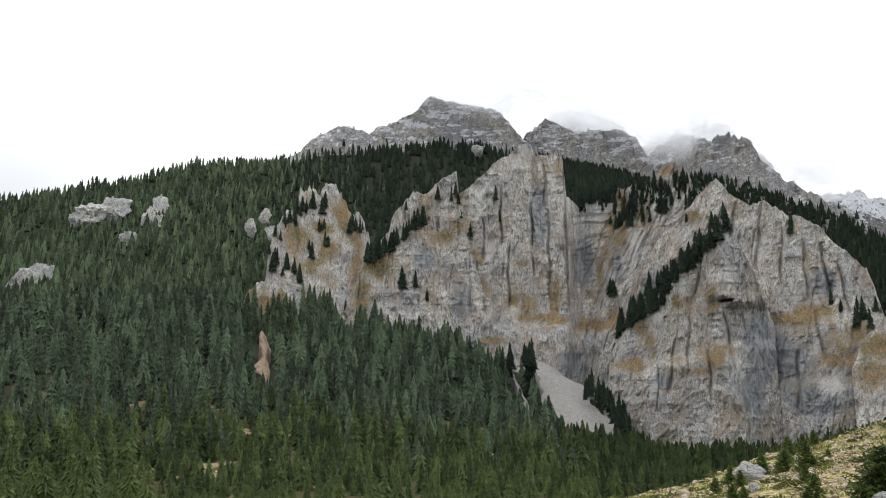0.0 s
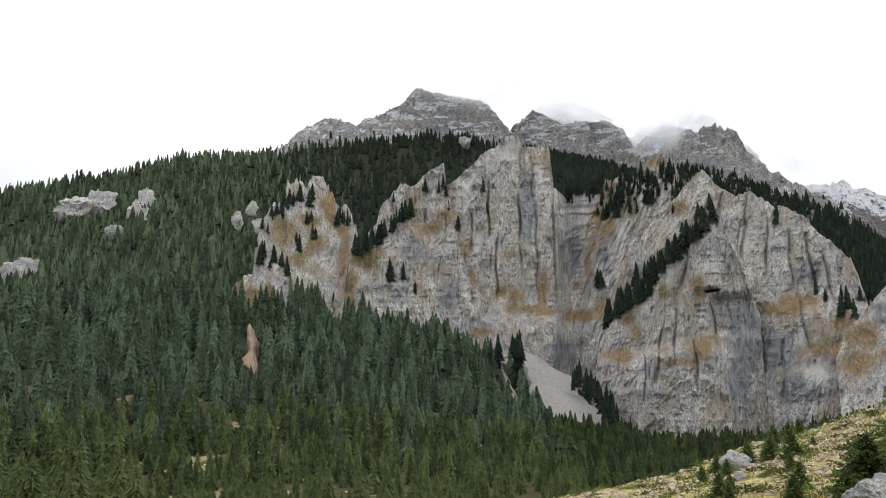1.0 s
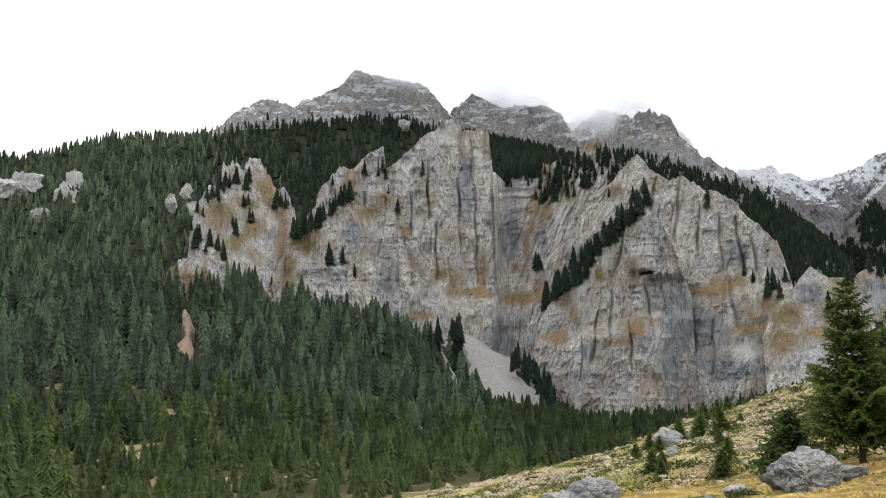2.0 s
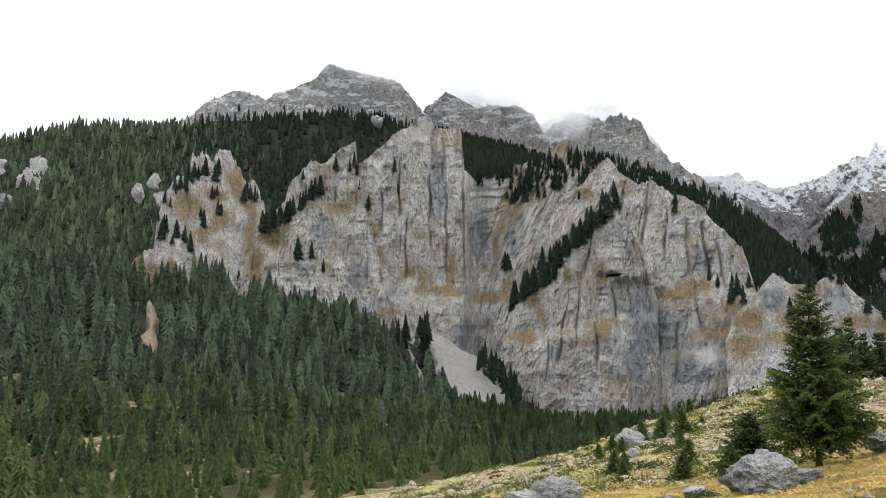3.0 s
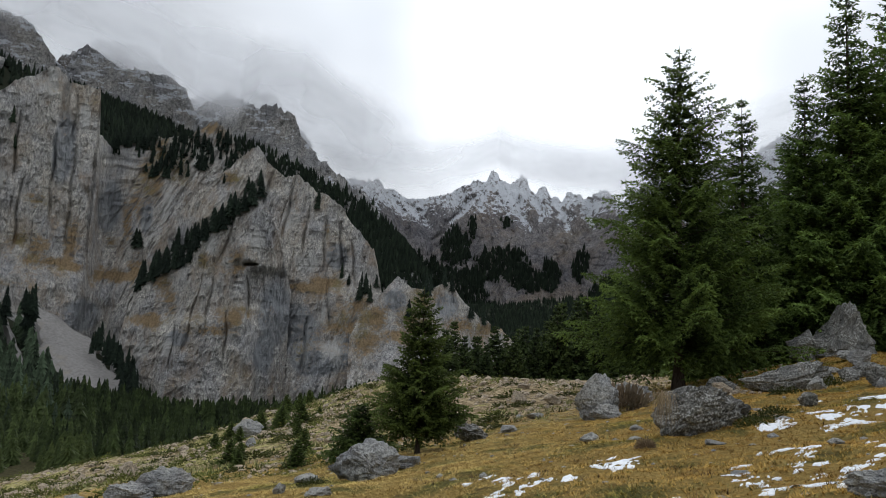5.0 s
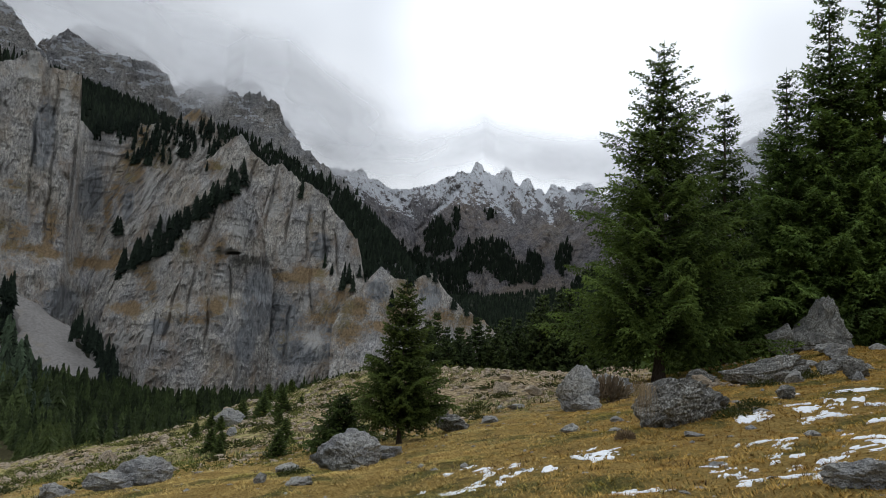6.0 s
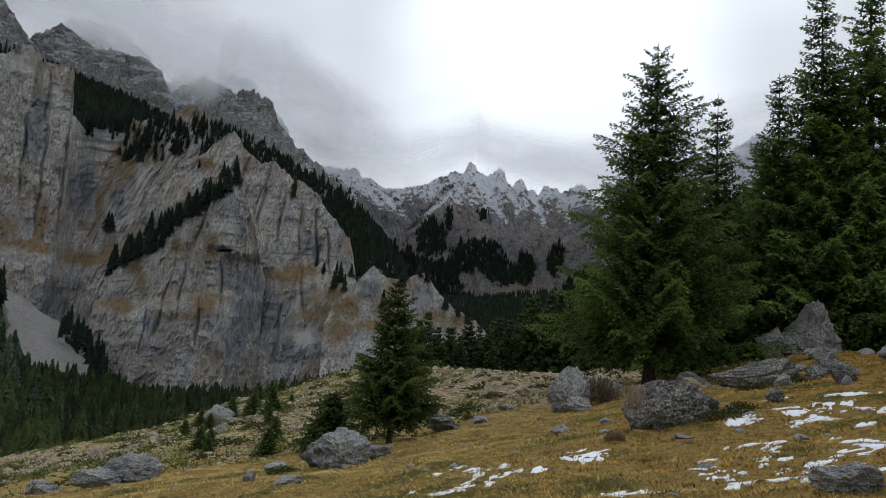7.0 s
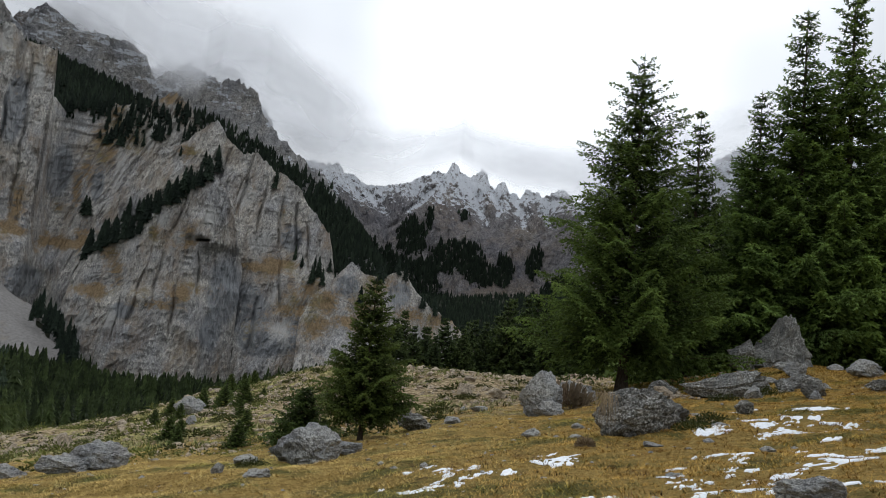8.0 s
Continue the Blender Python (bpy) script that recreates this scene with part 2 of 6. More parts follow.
def ground_material():
    m, n, l, b = material("meadow_ground", 1.0, 0.05)
    geo = n.new("ShaderNodeNewGeometry")
    pos = geo.outputs["Position"]
    patch = noise_node(n, l, pos, 0.45, 6, 0.68)
    fine = noise_node(n, l, pos, 9.0, 8, 0.75)
    tuft = noise_node(n, l, pos, 2.2, 6, 0.7)
    cobble = noise_node(n, l, pos, 3.4, 5, 0.8)
    straw = ramp(n, l, fine, (0.3, (0.11, 0.072, 0.020)), (0.5, (0.30, 0.205, 0.064)), (0.7, (0.46, 0.33, 0.115)))
    moss = ramp(n, l, fine, (0.3, (0.045, 0.045, 0.012)), (0.7, (0.17, 0.15, 0.05)))
    grass = blend(n, l, span(n, l, patch, 0.46, 0.62), straw, moss)
    grass = blend(n, l, span(n, l, tuft, 0.55, 0.7, 0.0, 0.7), grass, (0.10, 0.055, 0.028))
    stone = ramp(n, l, cobble, (0.38, (0.08, 0.058, 0.03)), (0.50, (0.28, 0.21, 0.115)), (0.63, (0.62, 0.50, 0.33)))
    far = n.new("ShaderNodeVectorMath")
    far.operation = "LENGTH"
    l.new(pos, far.inputs[0])
    edge = calc(n, l, "ADD", far.outputs["Value"], calc(n, l, "MULTIPLY", patch, 9.0))
    turf = ramp(n, l, cobble, (0.38, (0.09, 0.082, 0.028)), (0.5, (0.34, 0.305, 0.115)), (0.62, (0.58, 0.51, 0.24)))
    sepx = n.new("ShaderNodeSeparateXYZ")
    l.new(pos, sepx.inputs[0])
    west = calc(n, l, "SUBTRACT", sepx.outputs["Y"], calc(n, l, "MULTIPLY", sepx.outputs["X"], 1.45))
    cover = calc(n, l, "ADD", patch, span(n, l, west, -8, 14, -0.08, 0.06))
    gravel = blend(n, l, span(n, l, cover, 0.5, 0.6), stone, turf)
    open_side = calc(n, l, "SUBTRACT", sepx.outputs["Y"], calc(n, l, "MULTIPLY", sepx.outputs["X"], 0.82))
    col = blend(n, l, calc(n, l, "MULTIPLY", span(n, l, edge, 30, 37), span(n, l, open_side, -4, 3)), grass, gravel)
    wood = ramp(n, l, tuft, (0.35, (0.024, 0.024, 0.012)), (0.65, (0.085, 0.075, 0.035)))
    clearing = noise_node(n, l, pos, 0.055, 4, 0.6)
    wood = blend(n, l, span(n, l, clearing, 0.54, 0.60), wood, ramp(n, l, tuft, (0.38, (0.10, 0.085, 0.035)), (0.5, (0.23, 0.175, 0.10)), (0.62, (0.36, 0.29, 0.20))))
    # far forest floor near black: the shade of gaps between trees is coloured in
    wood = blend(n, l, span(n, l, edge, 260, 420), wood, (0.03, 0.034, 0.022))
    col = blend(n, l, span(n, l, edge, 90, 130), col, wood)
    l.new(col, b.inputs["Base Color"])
    bump(n, l, b, calc(n, l, "ADD", fine, cobble), 0.10, 0.9)
    return m


def foliage_material(name, deep, bright, tip=None):
    m, n, l, b = material(name, 0.75, 0.25)
    geo = n.new("ShaderNodeNewGeometry")
    info = n.new("ShaderNodeObjectInfo")
    grain = noise_node(n, l, geo.outputs["Position"], 0.9, 4, 0.7)
    tone = n.new("ShaderNodeAttribute")
    tone.attribute_name = "tone"
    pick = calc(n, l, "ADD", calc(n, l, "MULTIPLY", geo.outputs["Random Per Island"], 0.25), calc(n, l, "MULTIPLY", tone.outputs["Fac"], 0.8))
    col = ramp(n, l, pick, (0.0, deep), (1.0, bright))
    col = blend(n, l, 0.55, col, ramp(n, l, grain, (0.35, (0.5, 0.55, 0.5)), (0.65, (1.25, 1.2, 1.1))), "MULTIPLY")
    col = blend(n, l, 0.6, col, ramp(n, l, info.outputs["Random"], (0.0, (0.75, 0.8, 0.8)), (1.0, (1.3, 1.25, 1.0))), "MULTIPLY")
    l.new(col, b.inputs["Base Color"])
    # thin sprays let some light through
    leaf = n.new("ShaderNodeBsdfTranslucent")
    mix = n.new("ShaderNodeMixShader")
    mix.inputs["Fac"].default_value = 0.3
    l.new(col, leaf.inputs["Color"])
    l.new(b.outputs["BSDF"], mix.inputs[1])
    l.new(leaf.outputs["BSDF"], mix.inputs[2])
    l.new(mix.outputs["Shader"], n["Material Output"].inputs["Surface"])
    return m


def bark_material():
    m, n, l, b = material("spruce_bark", 0.95, 0.1)
    geo = n.new("ShaderNodeNewGeometry")
    g = noise_node(n, l, geo.outputs["Position"], 14.0, 6, 0.7, stretch=(1, 1, 0.25))
    l.new(ramp(n, l, g, (0.35, (0.035, 0.026, 0.02)), (0.65, (0.12, 0.095, 0.075))), b.inputs["Base Color"])
    bump(n, l, b, g, 0.03)
    return m


def snow_material():
    m, n, l, b = material("old_snow", 0.6, 0.3)
    geo = n.new("ShaderNodeNewGeometry")
    g = noise_node(n, l, geo.outputs["Position"], 6.0, 6, 0.6)
    l.new(ramp(n, l, g, (0.3, (0.70, 0.73, 0.78)), (0.6, (0.86, 0.88, 0.9))), b.inputs["Base Color"])
    bump(n, l, b, g, 0.04)
    return m


def scree_material():
    m, n, l, b = material("scree_gravel", 0.95, 0.1)
    geo = n.new("ShaderNodeNewGeometry")
    g = noise_node(n, l, geo.outputs["Position"], 0.6, 9, 0.8)
    s = noise_node(n, l, geo.outputs["Position"], 0.05, 5, 0.6)
    col = ramp(n, l, g, (0.35, (0.20, 0.188, 0.178)), (0.65, (0.36, 0.342, 0.325)))
    l.new(blend(n, l, span(n, l, s, 0.55, 0.7, 0, 0.6), col, (0.30, 0.26, 0.2)), b.inputs["Base Color"])
    bump(n, l, b, g, 0.5)
    return m


ROCK = rock_material("limestone_face", 26.0, light=(0.63, 0.612, 0.583), dark=(0.24, 0.232, 0.22), ochre=0.8, tall=0.24)
CRAG = rock_material("high_crag_rock", 48.0, light=(0.52, 0.515, 0.51), dark=(0.17, 0.17, 0.173), ochre=0.2, snow=0.85, tall=0.6, speck=2.9)
DARKROCK = rock_material("lichened_boulder_rock", 0.8, light=(0.20, 0.20, 0.185), dark=(0.025, 0.025, 0.024), ochre=0.1, lichen=0.9, tall=0.8)
SNOWY = rock_material("snowy_mountain_rock", 125.0, light=(0.325, 0.312, 0.318), dark=(0.058, 0.058, 0.064), ochre=0.25, snow=1.0, tall=0.3)
BOULDER = rock_material("meadow_boulder_rock", 1.1, light=(0.44, 0.445, 0.435), dark=(0.08, 0.08, 0.08), ochre=0.12, lichen=0.75, tall=0.8)
GROUND = ground_material()
SCREE = scree_material()
SNOW = snow_material()
BARK = bark_material()
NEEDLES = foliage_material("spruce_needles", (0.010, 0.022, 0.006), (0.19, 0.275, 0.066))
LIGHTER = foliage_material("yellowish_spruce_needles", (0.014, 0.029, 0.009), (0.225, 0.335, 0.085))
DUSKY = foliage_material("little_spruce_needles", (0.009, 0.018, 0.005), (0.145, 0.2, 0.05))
# FOREST is darkened in colour for the self-shade its solid crowns lack
FOREST = foliage_material("self_shaded_forest_needles", (0.008, 0.015, 0.011), (0.042, 0.064, 0.042))
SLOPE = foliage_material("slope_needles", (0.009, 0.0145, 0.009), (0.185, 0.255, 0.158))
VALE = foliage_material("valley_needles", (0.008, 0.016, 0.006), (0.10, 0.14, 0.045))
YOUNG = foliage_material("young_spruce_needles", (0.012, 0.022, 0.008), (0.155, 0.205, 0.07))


# ---- mesh helpers ----
def mesh_of(name, verts, faces, mat, smooth=False):
    me = bpy.data.meshes.new(name)
    verts = np.asarray(verts, dtype=np.float32)
    faces = np.asarray(faces, dtype=np.int32)
    k = faces.shape[1]
    me.vertices.add(len(verts))
    me.vertices.foreach_set("co", verts.ravel())
    me.loops.add(faces.size)
    me.loops.foreach_set("vertex_index", faces.ravel())
    me.polygons.add(len(faces))
    me.polygons.foreach_set("loop_start", np.arange(0, faces.size, k, dtype=np.int32))
    me.polygons.foreach_set("loop_total", np.full(len(faces), k, dtype=np.int32))
    me.polygons.foreach_set("use_smooth", np.full(len(faces), smooth))
    me.materials.append(mat)
    me.update(calc_edges=True)
    me.validate()
    return me


def part(name, me, parent, label=""):
    ob = new(name, me)
    ob.parent = parent
    return tagged(ob, label)


def quads(rows, cols, wrap=False):
    i = np.arange(rows - 1)[:, None] * cols
    j = np.arange(cols if wrap else cols - 1)[None, :]
    k = (j + 1) % cols
    return np.stack([i + j, i + k, i + cols + k, i + cols + j], -1).reshape(-1, 4)


# ---- lie of the land ----
LAND_R = (45, 65, 100, 260, 420, 585, 720, 1000, 1500)
LAND = {  # bearing: how high the ground stands over the eye's level, in degrees, at each of those distances
    -20: (-13, -12.5, -11, -5, 2.0, 6.2, 9.2, 14.75, 10.5),
    -10: (-12, -11.5, -10.5, -4.8, 1.6, 5.0, 8.8, 16.2, 13),
    0: (-11, -10.5, -10, -5.6, -1.0, 3.6, 9, 17.3, 15),
    8: (-9.6, -8.8, -9.5, -6.4, -4.2, 0.3, 10, 16, 15),
    16: (-8.2, -7.2, -8.5, -6.9, -5.8, -4.0, 9, 14, 14),
    23: (-6.3, -4.4, -6.5, -6.9, -5.6, -3.5, 5, 10.5, 11),
    31: (-3.5, -1.9, -3.5, -5.2, -3.4, -1.5, 0, 2.0, 3.5),
    40: (-2.3, -1.6, -2.5, -4.2, -2.5, -1, 0.3, 2, 3.5),
    50: (-2.0, -1.4, -1.2, -2, -1, 0, 1, 3, 5),
    62: (1.3, 1.3, 1, 0.5, 2, 4, 6, 9, 9),
}
LAND_AZ = np.array(list(LAND), float)
LAND_EL = np.array(list(LAND.values()), float)


def land(x, y):
    x, y = np.asarray(x, float), np.asarray(y, float)
    r = np.hypot(x, y) + 1e-6
    az = np.degrees(np.arctan2(x, y))
    lr = np.log(r)
    grid = np.log(np.array(LAND_R, float))
    cols = np.array([np.interp(az, LAND_AZ, LAND_EL[:, k], period=360) for k in range(len(LAND_R))])
    far = np.zeros_like(r)
    for k in range(len(LAND_R)):
        left = (lr - grid[k - 1]) / (grid[k] - grid[k - 1]) if k else np.ones_like(r)
        right = (grid[k + 1] - lr) / (grid[k + 1] - grid[k]) if k + 1 < len(LAND_R) else np.ones_like(r)
        far += np.clip(np.minimum(left, right), 0, 1) * cols[k]
    far = far - step(300, 900, r) * np.clip(-18 - az, 0, 22) * 0.26  # the forested ridge sinks away from the peak
    far = EYE + r * np.tan(np.radians(far))
    far = far + np.clip((r - 60) / 300, 0, 1) * 5.0 * fbm(x / 70, y / 70, seed=3) + 0.5 * np.clip((r - 28) / 25, 0, 1) * fbm(x / 6, y / 6, seed=4)
    near = 0.1366 * x - 0.1537 * y + 0.12 * fbm(x / 3.5, y / 3.5, seed=5) + 0.05 * fbm(x / 0.7, y / 0.7, seed=6) * step(60, 20, r)
    near = near + 0.0005 * np.maximum(0, x - 25) ** 2 * step(70, 30, r)
    k = step(27, 42, r)
    return near * (1 - k) + far * k


def make_ground():
    az = np.concatenate([np.arange(-180, -45, 3.0), np.arange(-45, 78, 0.4), np.arange(78, 180, 3.0)])
    r = np.concatenate([[0.02, 0.2, 0.4], np.exp(np.linspace(math.log(0.6), math.log(4600), 330))])
    a = np.radians(az)[None, :]
    x, y = r[:, None] * np.sin(a), r[:, None] * np.cos(a)
    v = np.stack([x, y, land(x, y)], -1).reshape(-1, 3)
    f = quads(len(r), len(az), True)[:, ::-1]
    v = np.where((np.hypot(v[:, 0], v[:, 1]) < 0.1)[:, None], (0, 0, float(land(0.0, 0.02))), v)
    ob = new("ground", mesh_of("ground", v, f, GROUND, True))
    tagged(ob, "dry ochre alpine meadow rolling down into a forested valley", "ground", kind="structure")


make_ground()


# ---- cliffs ----
def polar(az, el, r):
    return np.stack([r * np.sin(np.radians(az)), r * np.cos(np.radians(az)), EYE + r * np.tan(np.radians(el))], -1)


def relief(s, u, size, depth, seed, slant=0.0):
    """How far a rock face stands out, in metres: round pillars parted by clefts, from size metres downwards, and broken blocks."""
    s = s - slant * (u - 60)
    s = s + 0.10 * size * fbm(s / size / 1.1, u / size / 1.8, 5.0, octaves=4, gain=0.55, seed=seed + 40)
    out = 0.0
    for o, (tall, amp) in enumerate(((3.6, 0.75), (4.5, 0.65), (4.2, 0.75), (3.2, 1.1), (2.4, 1.5))):
        L = size / 2.15 ** o
        n = vnoise(s / L, u / L / tall, 0.37 + o, seed + o)
        keep = 0.3 + 0.7 * step(-0.4, 0.35, vnoise(s / L / 3, u / L / 5, 2.2, seed + 20 + o))
        out = out + depth * L * amp * keep * (1.6 * np.sqrt(n * n + 0.002) - 0.55)
    k = size / 34.0
    # narrow cracks between the pillars
    for L, tall, deep, sharp in ((15.0, 14.0, 1.3, 0.035), (7.5, 12.0, 1.1, 0.05), (3.6, 7.0, 0.9, 0.09)):
        open_ = step(-0.4, 0.4, vnoise(s / L / 4, u / L / 5, 7.7, seed + 61))
        out = out - k * deep * open_ * np.exp(-(vnoise(s / L / k, u / L / tall / k, 1.9, seed + 60) / sharp) ** 2)
    for L, amp in ((11.0, 0.12), (5.0, 0.22), (2.3, 0.34), (1.2, 0.38)):
        out = out + k * amp * L * (1 - 2.2 * np.abs(vnoise(s / L / k, u / L / k / 1.7, 4.4, seed + 70 + int(L))))
    return out


def massif(name, label, category, crest, foot, dist, mat, da=0.045, rows=240, lean=0.25, size=34.0, depth=0.25, slant=0.0,
           jag=0.25, fold=None, seed=1, thick=120.0, turf=(), pale=(), cool=(), drift=None, pieces=()):
    """A wall of rock seen along its bearings: crest and foot as (bearing, height in degrees), dist as (bearing, metres)."""
    ca, ce = zip(*crest)
    fa, fe = zip(*foot)
    da_, dr = zip(*dist)
    az = np.arange(ca[0], ca[-1] + da * 0.5, da)
    top = np.interp(az, ca, ce) + jag * (0.5 * ridged(az * 1.1, 0.5, seed=seed, octaves=5, gain=0.65) - 0.5)
    low = np.minimum(np.interp(az, fa, fe), top - 0.05)
    r0 = np.interp(az, da_, dr)
    v = np.linspace(0, 1, rows)[:, None]
    el = low + (top - low) * v
    A = np.broadcast_to(az, el.shape)
    z = r0 * np.tan(np.radians(el))
    h = z - r0 * np.tan(np.radians(low))
    lateral = np.radians(A) * r0
    proud = relief(lateral, z, size, depth, seed, slant(A) if callable(slant) else slant)
    r = r0 + lean * h - proud
    if fold is not None:
        r = r + fold(A, el)
    pts = polar(A, el, r)
    edge = r[-1]
    base = edge * np.tan(np.radians(low)) + EYE
    tail = []
    for k, (out, down) in enumerate(((0.06, 0.02), (0.3, 0.12), (0.7, 0.45), (1.0, 1.0))):
        q = polar(az, top, edge)
        q[:, :2] *= ((edge + thick * out) / edge)[:, None]
        q[:, 2] = q[:, 2] * (1 - down) + base * down + (0.04 * thick * fbm(az * 3, k, seed=seed + 20, octaves=2) if k < 3 else 0)
        tail.append(q)
    allp = np.concatenate([pts, np.array(tail)], 0)
    masks = {}
    for key, spots in (("turf", turf), ("pale", pale), ("cool", cool)):
        mask = np.zeros(el.shape)
        for a, e, wa, we in spots:
            mask = np.maximum(mask, np.exp(-((A - a) / wa) ** 2 - ((el - e) / we) ** 2))
        masks[key] = np.zeros(allp.shape[:2], dtype=np.float32)
        masks[key][:rows] = mask
    if drift is not None:
        masks["drift"] = np.zeros(allp.shape[:2], dtype=np.float32)
        masks["drift"][:rows] = drift(A, el, proud / (depth * size))

    def strip(part_name, j0, j1):
        me = mesh_of(part_name, allp[:, j0:j1 + 1].reshape(-1, 3), quads(allp.shape[0], j1 + 1 - j0), mat, False)
        for key, mask in masks.items():
            me.attributes.new(key, "FLOAT", "POINT").data.foreach_set("value", mask[:, j0:j1 + 1].ravel())
        return me

    if pieces:
        ob = new(name)
        cuts = [0] + [int(np.searchsorted(az, a)) for a, _ in pieces[1:]] + [len(az) - 1]
        for (_, part_name), j0, j1 in zip(pieces, cuts, cuts[1:]):
            part(part_name, strip(part_name, j0, j1), ob)
    else:
        ob = new(name, strip(name, 0, len(az) - 1))
    tagged(ob, label, category)
    return {"az": az, "el": el, "pts": pts, "tail": np.array(tail), "top": top}


def spot(m, az, el):
    j = int(np.clip(np.searchsorted(m["az"], az), 0, len(m["az"]) - 1))
    i = int(np.clip(np.searchsorted(m["el"][:, j], el), 0, m["el"].shape[0] - 1))
    return m["pts"][i, j]


def cleft(A, el, a, e, half, deep, wide=0.09, tilt=0.0):
    """A narrow crack in a face, deepest at (a, e), reaching half degrees up and down."""
    return deep * np.exp(-((A - a - tilt * (el - e) - 0.06 * np.sin(2.1 * el + 5 * a)) / wide) ** 2) * step(half, half * 0.5, np.abs(el - e))


def wall_fold(A, el):
    right = step(9.35, 10.9, A + 0.05 * (13 - el)) * step(19.5, 16.5, A)   # the tower stands forward of the gorge beside it
    gorge = np.exp(-((A - 10.4 - 0.03 * (13 - el)) / 0.9) ** 2) * 8
    shelf = 9 * step(5.0, 3.4, el + 0.10 * (A - 9) + 0.9 * fbm(A / 1.4, el / 3, seed=8, octaves=3))                       # the grassy shelf over the lowest wall
    notch = 4 * np.exp(-((A - 4.0) / 0.35) ** 2) * step(16, 12, el) + 8 * np.exp(-((A - 7.2) / 0.25) ** 2) * step(13, 16, el)
    chimney = 5 * np.exp(-((A - 9.75 - 0.04 * (13 - el)) / 0.16) ** 2) * step(5, 8, el)
    cracks = sum(cleft(A, el, a, e, h, 4.0) for a, e, h in ((-0.1, 10.3, 2.2), (2.65, 6.5, 2.4), (5.1, 7.7, 2.8), (4.6, 12.3, 2.8), (6.9, 10.2, 3.6), (1.35, 8.6, 2.0), (8.1, 9.0, 4.0), (3.3, 10.6, 2.0), (7.9, 14.4, 2.0)))
    rake = sum(cleft(A, el, a, e, h, 1.8, 0.10, 0.42) for a, e, h in ((11.6, 9.6, 3.4), (12.7, 10.4, 3.6), (13.6, 9.2, 4.0), (14.6, 10.2, 4.2), (15.5, 11.0, 3.6), (12.1, 7.4, 2.4), (16.3, 12.4, 2.8)))
    return 18 * right + gorge + notch + chimney + cracks + rake - shelf


def buttress_fold(A, el):
    slab = step(21.0, 21.8, A + 0.22 * (el - 2)) * step(5.2, 4.2, el - 0.05 * (A - 22)) * step(25, 23, A) * 5
    shelf = -7 * step(5.2, 4.0, el + 0.12 * (A - 24)) * step(22, 24, A)
    cracks = sum(cleft(A, el, a, e, h, 3.5, 0.1, k) for a, e, h, k in ((21.2, 11.6, 2.2, 0.3), (22.6, 9.6, 2.4, 0.15), (24.0, 8.6, 2.6, 0.1), (25.4, 7.6, 2.6, 0.0), (26.6, 7.2, 2.4, -0.1), (27.6, 6.0, 2.0, -0.15), (25.9, 3.2, 2.2, -0.1), (24.4, 0.2, 2.6, 0.05), (23.0, -0.4, 2.4, 0.1)))
    return slab + shelf + cracks - 5 * step(0.5, -0.5, el)


def lower_fold(A, el):
    cave = 9 * step(0.6, 0.2, np.abs(A - 20.25)) * step(0.12, 0.02, np.abs(el - 5.65 - 0.06 * (A - 20.25)))
    brow = -4 * step(1.3, 0.2, np.abs(A - 20.0)) * step(5.5, 6.0, el) * step(8.0, 6.2, el)
    # below the cave the left half of the face stands forward of the smooth blue slab
    edge = np.interp(el, (-0.7, 0.5, 3.1, 5.6), (21.0, 20.7, 19.75, 20.0))
    hollow = 7 * step(-0.15, 0.5, A - edge) * step(5.6, 4.8, el)
    cracks = sum(cleft(A, el, a, e, h, 3.0, 0.09, k) for a, e, h, k in ((18.6, 7.6, 2.0, 0.25), (17.6, 2.6, 2.6, 0.1), (16.4, 1.2, 2.4, 0.15), (15.4, -0.6, 2.0, 0.05), (18.9, 0.6, 2.4, 0.0), (20.2, 3.4, 2.0, -0.1)))
    return cave + brow + hollow + cracks - 6 * step(2.2, 1.0, el - 0.15 * (A - 16))


